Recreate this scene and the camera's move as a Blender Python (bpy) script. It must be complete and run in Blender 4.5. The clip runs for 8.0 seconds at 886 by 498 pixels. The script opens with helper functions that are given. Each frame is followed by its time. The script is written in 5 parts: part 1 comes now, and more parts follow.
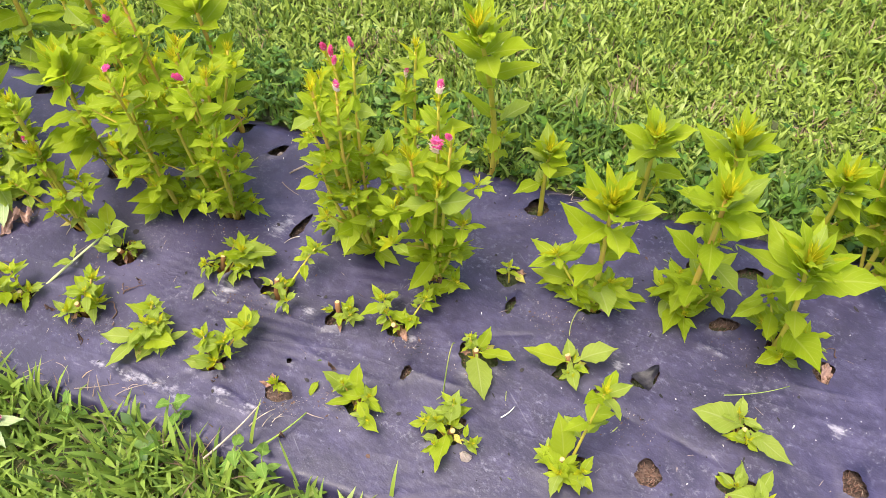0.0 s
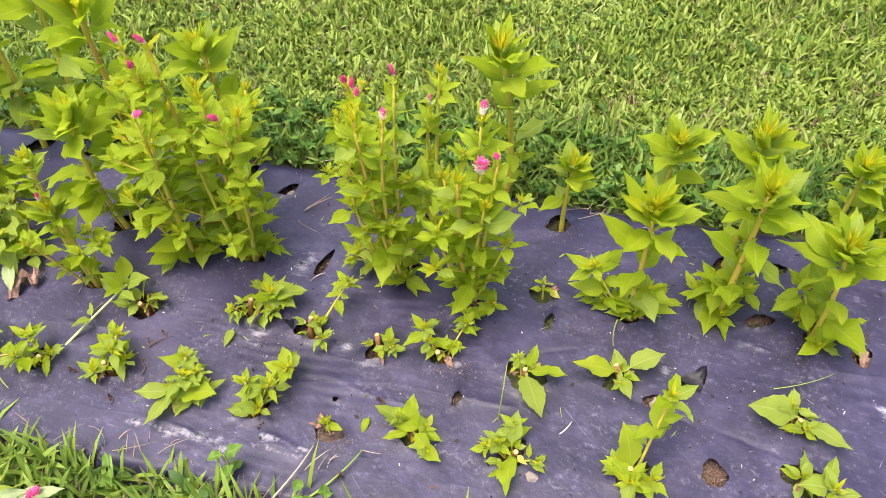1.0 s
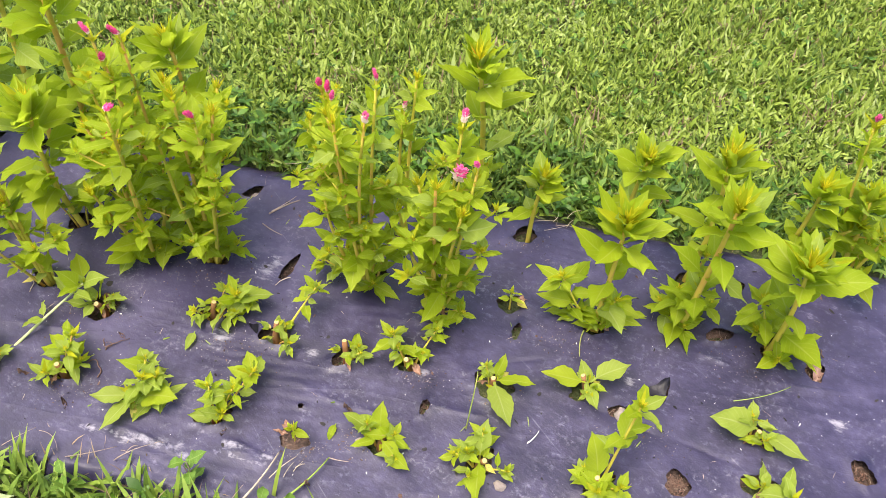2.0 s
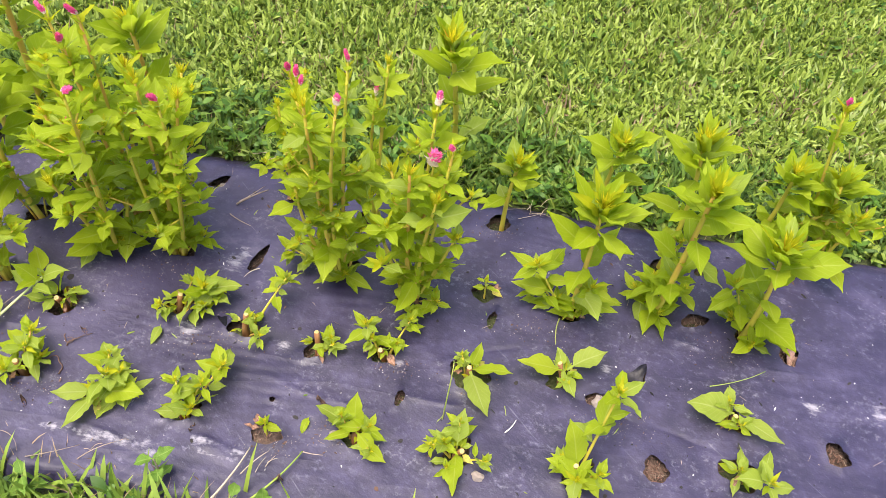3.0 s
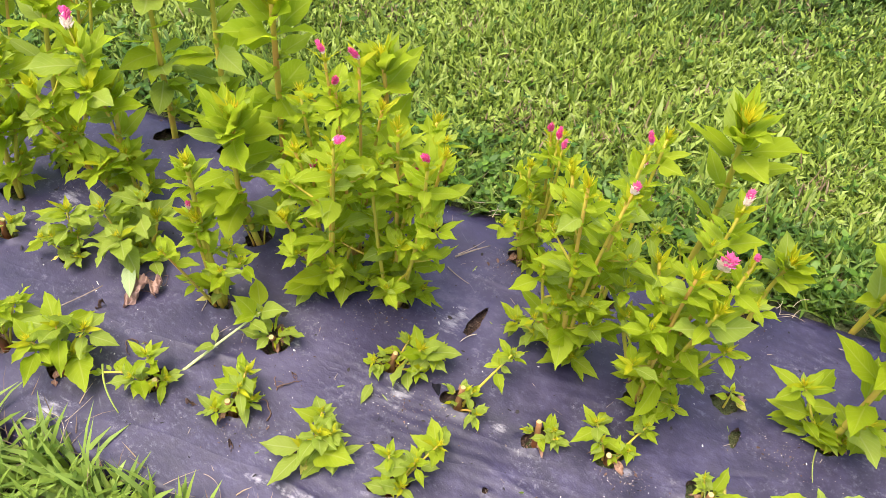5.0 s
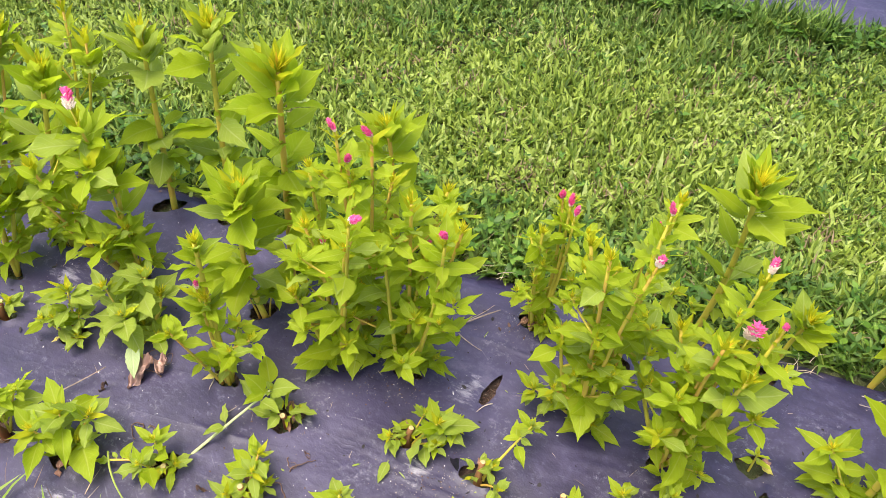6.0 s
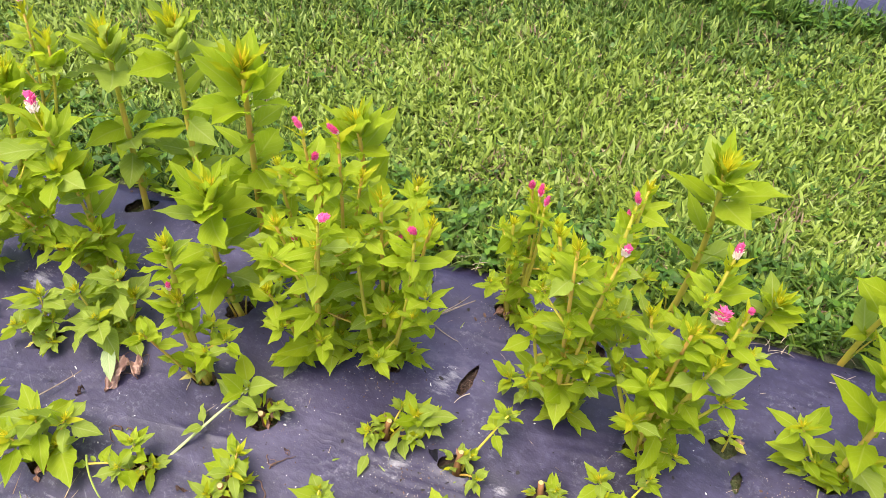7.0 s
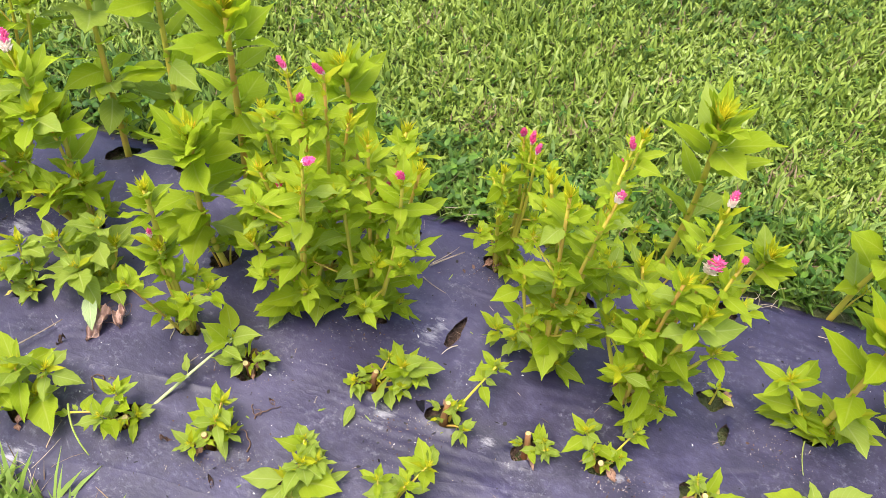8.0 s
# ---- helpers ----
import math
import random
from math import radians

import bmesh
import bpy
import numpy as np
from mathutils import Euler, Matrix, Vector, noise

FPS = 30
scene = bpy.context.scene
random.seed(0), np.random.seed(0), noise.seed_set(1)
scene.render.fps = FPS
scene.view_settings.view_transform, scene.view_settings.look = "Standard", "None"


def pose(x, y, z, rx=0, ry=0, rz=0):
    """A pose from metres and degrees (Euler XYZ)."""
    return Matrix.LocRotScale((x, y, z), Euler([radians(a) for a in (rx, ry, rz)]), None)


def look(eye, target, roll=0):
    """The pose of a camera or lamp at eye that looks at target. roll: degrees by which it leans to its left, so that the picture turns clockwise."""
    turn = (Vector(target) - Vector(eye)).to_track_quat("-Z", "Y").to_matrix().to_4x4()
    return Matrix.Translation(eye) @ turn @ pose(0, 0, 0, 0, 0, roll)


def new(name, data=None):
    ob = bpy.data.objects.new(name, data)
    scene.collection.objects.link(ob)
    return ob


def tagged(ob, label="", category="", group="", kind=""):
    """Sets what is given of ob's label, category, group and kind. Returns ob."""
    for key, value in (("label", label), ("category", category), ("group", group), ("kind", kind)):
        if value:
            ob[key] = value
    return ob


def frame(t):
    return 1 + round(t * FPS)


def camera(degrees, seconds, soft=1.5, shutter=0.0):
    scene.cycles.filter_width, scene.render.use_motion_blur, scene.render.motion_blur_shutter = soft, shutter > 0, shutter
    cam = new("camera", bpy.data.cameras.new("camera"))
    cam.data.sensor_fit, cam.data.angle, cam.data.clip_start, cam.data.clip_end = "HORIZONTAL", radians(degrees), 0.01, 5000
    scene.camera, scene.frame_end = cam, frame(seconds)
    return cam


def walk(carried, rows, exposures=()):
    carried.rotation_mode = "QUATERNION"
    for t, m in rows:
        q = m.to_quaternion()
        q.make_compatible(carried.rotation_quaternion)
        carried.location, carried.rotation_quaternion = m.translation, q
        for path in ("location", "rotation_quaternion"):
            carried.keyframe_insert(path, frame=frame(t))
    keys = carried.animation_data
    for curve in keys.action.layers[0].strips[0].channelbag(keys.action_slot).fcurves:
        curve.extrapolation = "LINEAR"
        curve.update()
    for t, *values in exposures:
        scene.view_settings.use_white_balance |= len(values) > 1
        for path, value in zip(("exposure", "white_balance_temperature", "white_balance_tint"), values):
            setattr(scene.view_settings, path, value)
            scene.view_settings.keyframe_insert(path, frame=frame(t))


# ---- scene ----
cam = camera(60.8, 8.0, soft=0.6)
PATH = [
    (0, (0.407, 0.262, 1.486), (0.089, 1.431, -0.106), -4.6),
    (0.2, (0.376, 0.265, 1.472), (0.099, 1.411, -0.082), -3.1),
    (0.5, (0.297, 0.241, 1.478), (0.127, 1.461, -0.098), -1.8),
    (0.7, (0.265, 0.249, 1.460), (0.134, 1.456, -0.067), -1.5),
    (1, (0.205, 0.216, 1.476), (0.024, 1.478, -0.065), -4.1),
    (1.2, (0.185, 0.210, 1.475), (0.020, 1.452, -0.018), -3.2),
    (1.5, (0.140, 0.196, 1.472), (-0.007, 1.493, -0.043), -1.4),
    (1.7, (0.139, 0.201, 1.475), (0.036, 1.460, -0.011), 0.3),
    (2, (0.137, 0.208, 1.469), (0.111, 1.503, -0.055), 2.9),
    (2.2, (0.149, 0.209, 1.462), (0.148, 1.507, -0.059), 3.7),
    (3.3, (0.105, 0.214, 1.422), (0.173, 1.500, -0.107), 5.4),
    (3.5, (0.092, 0.222, 1.419), (0.135, 1.504, -0.116), 6.2),
    (3.7, (0.077, 0.211, 1.424), (0.057, 1.468, -0.068), 5.2),
    (4, (0.032, 0.206, 1.420), (-0.065, 1.494, -0.107), 4.9),
    (4.2, (0.025, 0.225, 1.425), (-0.143, 1.485, -0.055), 3.3),
    (4.5, (-0.036, 0.260, 1.413), (-0.247, 1.583, -0.072), 3.8),
    (4.7, (-0.071, 0.314, 1.402), (-0.312, 1.583, -0.060), 3.0),
    (5, (-0.153, 0.390, 1.384), (-0.407, 1.667, -0.134), 2.8),
    (5.2, (-0.173, 0.437, 1.395), (-0.447, 1.715, -0.119), 1.6),
    (6.3, (-0.226, 0.437, 1.409), (-0.449, 1.818, -0.021), 1.8),
    (6.5, (-0.224, 0.453, 1.421), (-0.448, 1.810, -0.031), 1.1),
    (6.7, (-0.217, 0.447, 1.421), (-0.425, 1.771, 0.006), 1.3),
    (7, (-0.198, 0.446, 1.417), (-0.387, 1.792, -0.050), 1.5),
    (7.2, (-0.191, 0.441, 1.404), (-0.346, 1.735, -0.045), 2.5),
    (7.5, (-0.196, 0.436, 1.398), (-0.351, 1.747, -0.104), 2.5),
    (7.7, (-0.195, 0.441, 1.387), (-0.357, 1.706, -0.088), 2.7),
    (8, (-0.197, 0.450, 1.380), (-0.343, 1.723, -0.156), 3.1),
]
# the phone's white balance cools slightly towards the end
walk(cam, [(t, look(eye, target, roll)) for t, eye, target, roll in PATH],
     [(0, 1.60, 6500, 10), (5.2, 1.60, 6500, 10), (6.3, 1.60, 6460, 10), (7.5, 1.59, 6350, 9), (8, 1.58, 6250, 8)])

# ---- light: bright overcast sky with a soft high sun ----
sky_world = bpy.data.worlds.new("overcast_sky")
scene.world = sky_world
sky_world.use_nodes = True
sky_nodes = sky_world.node_tree
sky_tex = sky_nodes.nodes.new("ShaderNodeTexSky")
sky_tex.sky_type = "NISHITA"
sky_tex.sun_disc = False
sky_tex.sun_elevation = radians(75.7)
sky_tex.sun_rotation = radians(-128.7)
sky_tex.air_density = 1.0
sky_tex.dust_density = 5.0
sky_nodes.links.new(sky_tex.outputs["Color"], sky_nodes.nodes["Background"].inputs["Color"])
sky_nodes.nodes["Background"].inputs["Strength"].default_value = 0.15
sun_lamp = bpy.data.lights.new("sun", "SUN")
sun_lamp.energy, sun_lamp.angle, sun_lamp.color = 1.7, radians(36), (1.0, 0.92, 0.78)
sun_ob = new("sun", sun_lamp)
sun_ob.matrix_world = look((-1.0, 0.4, 5.0), (0, 1.2, 0))
scene.view_settings.exposure = 1.60


# ---- materials ----
def material(name, build):
    m = bpy.data.materials.new(name)
    m.use_nodes = True
    tree = m.node_tree
    bsdf = tree.nodes["Principled BSDF"]

    def node(kind, settings=None, **inputs):
        n = tree.nodes.new(kind)
        for key, value in (settings or {}).items():
            if key == "operation":
                n.operation = value
            elif key == "data_type":
                n.data_type = value
            elif key == "blend_type":
                n.blend_type = value
            elif key == "wave_type":
                n.wave_type = value
            elif key == "bands_direction":
                n.bands_direction = value
            else:
                n.wave_profile = value
        for key, value in inputs.items():
            slot = n.inputs[int(key[1:])] if key[0] == "i" and key[1:].isdigit() else n.inputs[key]
            if isinstance(value, bpy.types.NodeSocket):
                tree.links.new(value, slot)
            else:
                slot.default_value = value
        return n

    build(node, tree, bsdf)
    return m


def ramp(node, fac, stops):
    n = node("ShaderNodeValToRGB", Fac=fac)
    el = n.color_ramp.elements
    while len(el) < len(stops):
        el.new(0.5)
    for e, (at, colour) in zip(el, stops):
        e.position, e.color = at, (*colour, 1)
    return n.outputs["Color"]


def noise_of(node, vec, scale, detail=3.0, rough=0.55):
    return node("ShaderNodeTexNoise", None, Vector=vec, Scale=scale, Detail=detail, Roughness=rough).outputs["Fac"]


def blend(node, fac, a, b, kind="MIX"):
    n = node("ShaderNodeMix", {"data_type": "RGBA", "blend_type": kind}, i0=fac, i6=a, i7=b)
    return n.outputs[2]


def maths(node, op, a, b=0.0):
    return node("ShaderNodeMath", {"operation": op}, i0=a, i1=b).outputs[0]


def stretched(node, vec, sx, sy, sz, turn=0.0):
    turned = node("ShaderNodeMapping", None, Vector=vec, Rotation=(0, 0, turn)).outputs[0] if turn else vec
    return node("ShaderNodeMapping", None, Vector=turned, Scale=(sx, sy, sz)).outputs[0]


def translucent_mix(node, tree, bsdf, colour, share):
    out = tree.nodes["Material Output"]
    tr = node("ShaderNodeBsdfTranslucent", None, Color=colour)
    mix = node("ShaderNodeMixShader", None, Fac=share)
    tree.links.new(bsdf.outputs[0], mix.inputs[1])
    tree.links.new(tr.outputs[0], mix.inputs[2])
    tree.links.new(mix.outputs[0], out.inputs["Surface"])


def leaf_material(name, dark, light, vein, share=0.5, blotch=None):
    def build(node, tree, bsdf):
        uv = node("ShaderNodeTexCoord").outputs["UV"]
        obj = node("ShaderNodeTexCoord").outputs["Object"]
        info = node("ShaderNodeObjectInfo").outputs["Random"]
        sep = node("ShaderNodeSeparateXYZ", None, Vector=uv)
        across = maths(node, "ABSOLUTE", maths(node, "SUBTRACT", sep.outputs[0], 0.5))
        mid = node("ShaderNodeMapRange", None, Value=across, i1=0.0, i2=0.05, i3=1.0, i4=0.0).outputs[0]
        ribs = maths(node, "SINE", maths(node, "MULTIPLY", maths(node, "SUBTRACT", sep.outputs[1], maths(node, "MULTIPLY", across, 0.55)), 58.0))
        ribs = node("ShaderNodeMapRange", None, Value=ribs, i1=0.75, i2=1.0, i3=0.0, i4=1.0).outputs[0]
        n1 = noise_of(node, obj, 3.0, 3)
        n2 = noise_of(node, obj, 30.0, 4)
        fac = maths(node, "ADD", maths(node, "MULTIPLY", n1, 0.5), maths(node, "MULTIPLY", info, 0.62))
        colour = blend(node, maths(node, "SUBTRACT", fac, 0.1), (*dark, 1), (*light, 1))
        colour = blend(node, maths(node, "MULTIPLY", n2, 0.22), colour, (*dark, 1))
        lines = maths(node, "MAXIMUM", maths(node, "MULTIPLY", mid, 0.75), maths(node, "MULTIPLY", ribs, 0.20))
        colour = blend(node, lines, colour, (*vein, 1))
        if blotch:
            spot = node("ShaderNodeMapRange", None, Value=noise_of(node, obj, 4.0, 4, 0.7), i1=0.5, i2=0.62, i3=0.0, i4=0.9).outputs[0]
            colour = blend(node, spot, colour, (*blotch, 1))
        tree.links.new(colour, bsdf.inputs["Base Color"])
        bsdf.inputs["Roughness"].default_value = 0.52
        bsdf.inputs["Specular IOR Level"].default_value = 0.2
        height = maths(node, "ADD", maths(node, "MULTIPLY", lines, -0.7), maths(node, "MULTIPLY", n2, 0.5))
        bump = node("ShaderNodeBump", None, Height=height, Strength=0.24, Distance=0.02)
        tree.links.new(bump.outputs[0], bsdf.inputs["Normal"])
        translucent_mix(node, tree, bsdf, colour, share)
    return material(name, build)


LEAF = {
    "mature": leaf_material("celosia_leaf_mature", (0.285, 0.395, 0.011), (0.415, 0.50, 0.018), (0.45, 0.51, 0.07), 0.66),
    "fresh": leaf_material("celosia_leaf_fresh", (0.315, 0.42, 0.015), (0.415, 0.49, 0.032), (0.46, 0.51, 0.09), 0.62),
    "young": leaf_material("celosia_leaf_young", (0.37, 0.41, 0.010), (0.49, 0.49, 0.016), (0.52, 0.47, 0.03), 0.58),
    "yellow": leaf_material("celosia_leaf_yellowed", (0.45, 0.42, 0.06), (0.58, 0.50, 0.12), (0.55, 0.40, 0.15), 0.3, (0.28, 0.15, 0.07)),
    "weed": leaf_material("weed_leaf_dark", (0.10, 0.19, 0.025), (0.19, 0.31, 0.05), (0.26, 0.36, 0.09), 0.4),
    "dry": leaf_material("celosia_leaf_dry", (0.16, 0.075, 0.045), (0.33, 0.19, 0.13), (0.4, 0.26, 0.2), 0.15, (0.10, 0.05, 0.035)),
    "soft": leaf_material("celosia_leaf_soft", (0.28, 0.37, 0.035), (0.37, 0.45, 0.08), (0.45, 0.50, 0.16), 0.6),
    "pale": leaf_material("celosia_leaf_pale", (0.25, 0.31, 0.14), (0.35, 0.42, 0.19), (0.42, 0.47, 0.26), 0.25),
}


def stem_build(low, high, pink):
    def build(node, tree, bsdf):
        obj = node("ShaderNodeTexCoord").outputs["Object"]
        info = node("ShaderNodeObjectInfo").outputs["Random"]
        n1 = noise_of(node, stretched(node, obj, 60, 60, 9), 1.0, 4)
        n2 = noise_of(node, obj, 12.0, 2)
        colour = blend(node, n1, (*low, 1), (*high, 1))
        red = node("ShaderNodeMapRange", None, Value=maths(node, "ADD", n2, maths(node, "MULTIPLY", info, 0.3)), i1=0.62, i2=0.95, i3=0.0, i4=0.8).outputs[0]
        colour = blend(node, red, colour, (*pink, 1))
        tree.links.new(colour, bsdf.inputs["Base Color"])
        bsdf.inputs["Roughness"].default_value = 0.6
        bsdf.inputs["Specular IOR Level"].default_value = 0.2
        bump = node("ShaderNodeBump", None, Height=n1, Strength=0.4, Distance=0.002)
        tree.links.new(bump.outputs[0], bsdf.inputs["Normal"])
    return build


STEM = material("celosia_stem_green", stem_build((0.36, 0.34, 0.03), (0.53, 0.42, 0.06), (0.54, 0.26, 0.07)))
PALE_STEM = material("celosia_stem_pale", stem_build((0.34, 0.38, 0.14), (0.48, 0.50, 0.24), (0.46, 0.40, 0.22)))
GREEN_STEM = material("weed_stem_green", stem_build((0.14, 0.22, 0.03), (0.26, 0.34, 0.06), (0.28, 0.24, 0.08)))
STUB = material("celosia_stub_brown", stem_build((0.12, 0.05, 0.022), (0.28, 0.145, 0.055), (0.24, 0.06, 0.025)))


def speckled(name, a, b, scale, rough=0.7, depth=0.002, share=0.0):
    def build(node, tree, bsdf):
        obj = node("ShaderNodeTexCoord").outputs["Object"]
        info = node("ShaderNodeObjectInfo").outputs["Random"]
        isl = node("ShaderNodeNewGeometry").outputs["Random Per Island"]
        n1 = noise_of(node, obj, scale, 5, 0.65)
        fac = maths(node, "ADD", maths(node, "MULTIPLY", n1, 0.7), maths(node, "MULTIPLY", maths(node, "ADD", info, isl), 0.22))
        colour = ramp(node, fac, ((0.25, a), (0.75, b)))
        tree.links.new(colour, bsdf.inputs["Base Color"])
        bsdf.inputs["Roughness"].default_value = rough
        bump = node("ShaderNodeBump", None, Height=n1, Strength=0.6, Distance=depth)
        tree.links.new(bump.outputs[0], bsdf.inputs["Normal"])
        if share:
            translucent_mix(node, tree, bsdf, colour, share)
    return material(name, build)


CUT = speckled("cut_pith_cream", (0.26, 0.20, 0.06), (0.48, 0.40, 0.17), 400)
BUD = speckled("flower_bud_yellow", (0.55, 0.54, 0.012), (0.70, 0.61, 0.018), 80, 0.5, 0.001, 0.45)
BUD_ORANGE = speckled("flower_bud_orange", (0.60, 0.46, 0.02), (0.70, 0.40, 0.03), 80, 0.5, 0.001, 0.45)
PETAL = speckled("flower_magenta", (0.78, 0.025, 0.19), (0.92, 0.16, 0.42), 160, 0.6, 0.002, 0.3)
PETAL_OLD = speckled("flower_faded", (0.80, 0.50, 0.42), (0.88, 0.76, 0.60), 200, 0.7, 0.002, 0.2)
STRAW = speckled("dry_straw", (0.20, 0.14, 0.09), (0.46, 0.38, 0.28), 70, 0.7)
TWIG = speckled("dry_twig", (0.10, 0.07, 0.055), (0.30, 0.23, 0.18), 90, 0.8)
CRUMB_WHITE = speckled("pale_crumb", (0.45, 0.42, 0.36), (0.85, 0.83, 0.78), 60, 0.8)
CRUMB_DARK = speckled("dark_crumb", (0.003, 0.003, 0.004), (0.020, 0.016, 0.015), 60, 0.9)


def soil_build(node, tree, bsdf):
    obj = node("ShaderNodeTexCoord").outputs["Object"]
    n1 = noise_of(node, obj, 28.0, 6, 0.7)
    n2 = noise_of(node, obj, 160.0, 4, 0.7)
    fac = maths(node, "ADD", maths(node, "MULTIPLY", n1, 0.65), maths(node, "MULTIPLY", n2, 0.35))
    colour = ramp(node, fac, ((0.34, (0.014, 0.008, 0.006)), (0.48, (0.050, 0.030, 0.022)), (0.60, (0.125, 0.080, 0.060)), (0.74, (0.30, 0.22, 0.18))))
    tree.links.new(colour, bsdf.inputs["Base Color"])
    bsdf.inputs["Roughness"].default_value = 0.95
    bump = node("ShaderNodeBump", None, Height=fac, Strength=0.9, Distance=0.01)
    tree.links.new(bump.outputs[0], bsdf.inputs["Normal"])


SOIL = material("garden_soil", soil_build)


def lawn_soil_build(node, tree, bsdf):
    obj = node("ShaderNodeTexCoord").outputs["Object"]
    n1 = noise_of(node, obj, 22.0, 6, 0.7)
    n2 = noise_of(node, obj, 0.6, 4, 0.6)
    n3 = noise_of(node, obj, 140.0, 3, 0.6)
    near = ramp(node, maths(node, "ADD", maths(node, "MULTIPLY", n1, 0.6), maths(node, "MULTIPLY", n3, 0.4)),
                ((0.35, (0.012, 0.014, 0.006)), (0.55, (0.035, 0.036, 0.014)), (0.7, (0.11, 0.075, 0.040))))
    colour = blend(node, maths(node, "MULTIPLY", n2, 0.35), near, (0.10, 0.15, 0.03, 1))
    away = node("ShaderNodeVectorMath", {"operation": "DISTANCE"}, i0=obj, i1=(0.0, 2.7, 0.0)).outputs["Value"]
    turf = ramp(node, maths(node, "ADD", maths(node, "MULTIPLY", n1, 0.5), maths(node, "MULTIPLY", n3, 0.5)), ((0.35, (0.022, 0.042, 0.007)), (0.5, (0.068, 0.105, 0.016)), (0.65, (0.13, 0.175, 0.03))))
    colour = blend(node, node("ShaderNodeMapRange", None, Value=away, i1=2.05, i2=2.6, i3=0.0, i4=1.0).outputs[0], colour, turf)
    tree.links.new(colour, bsdf.inputs["Base Color"])
    bsdf.inputs["Roughness"].default_value = 0.95
    bump = node("ShaderNodeBump", None, Height=n1, Strength=1.0, Distance=0.02)
    tree.links.new(bump.outputs[0], bsdf.inputs["Normal"])


LAWN_SOIL = material("lawn_thatch", lawn_soil_build)


def grass_material(name, stops, share=0.3, rough=0.55):
    def build(node, tree, bsdf):
        isl = node("ShaderNodeNewGeometry").outputs["Random Per Island"]
        obj = node("ShaderNodeTexCoord").outputs["Object"]
        patch = maths(node, "ADD", maths(node, "MULTIPLY", noise_of(node, obj, 2.2, 4, 0.6), 0.6), maths(node, "MULTIPLY", noise_of(node, obj, 11.0, 3, 0.6), 0.4))
        fac = maths(node, "ADD", maths(node, "MULTIPLY", isl, 0.58), maths(node, "SUBTRACT", maths(node, "MULTIPLY", patch, 0.76), 0.14))
        colour = ramp(node, fac, stops)
        n2 = noise_of(node, obj, 70.0, 2)
        colour = blend(node, maths(node, "MULTIPLY", n2, 0.25), colour, (*stops[0][1], 1))
        tree.links.new(colour, bsdf.inputs["Base Color"])
        bsdf.inputs["Roughness"].default_value = rough
        bsdf.inputs["Specular IOR Level"].default_value = 0.25
        translucent_mix(node, tree, bsdf, colour, share)
    return material(name, build)


GRASS = grass_material("lawn_grass_blade", ((0.0, (0.02, 0.045, 0.008)), (0.30, (0.085, 0.140, 0.016)), (0.52, (0.225, 0.300, 0.036)),
                                            (0.76, (0.315, 0.395, 0.080)), (0.9, (0.38, 0.44, 0.18)), (0.95, (0.34, 0.24, 0.12))))
GRASS_EDGE = grass_material("edge_grass_blade", ((0.0, (0.02, 0.045, 0.010)), (0.3, (0.105, 0.175, 0.022)), (0.6, (0.215, 0.305, 0.040)),
                                                 (0.85, (0.26, 0.36, 0.07)), (0.95, (0.42, 0.38, 0.20))))
GRASS_WEEDY = grass_material("weedy_edge_blade", ((0.0, (0.014, 0.034, 0.008)), (0.3, (0.050, 0.10, 0.014)), (0.6, (0.115, 0.195, 0.026)),
                                                  (0.85, (0.22, 0.31, 0.06)), (0.95, (0.34, 0.30, 0.16))))
GRASS_FAR = grass_material("deep_lawn_blade", ((0.0, (0.016, 0.040, 0.008)), (0.25, (0.050, 0.100, 0.014)), (0.55, (0.112, 0.178, 0.028)),
                                               (0.82, (0.205, 0.280, 0.058)), (0.9, (0.28, 0.33, 0.12)), (0.96, (0.24, 0.15, 0.07))))
WEED = grass_material("broad_weed_leaf", ((0.0, (0.014, 0.042, 0.005)), (0.4, (0.042, 0.10, 0.008)), (0.75, (0.09, 0.18, 0.014)), (1.0, (0.20, 0.30, 0.03))), 0.25, 0.45)
THATCH = grass_material("dry_thatch", ((0.0, (0.08, 0.05, 0.03)), (0.5, (0.18, 0.12, 0.07)), (1.0, (0.38, 0.30, 0.19))), 0.1, 0.7)


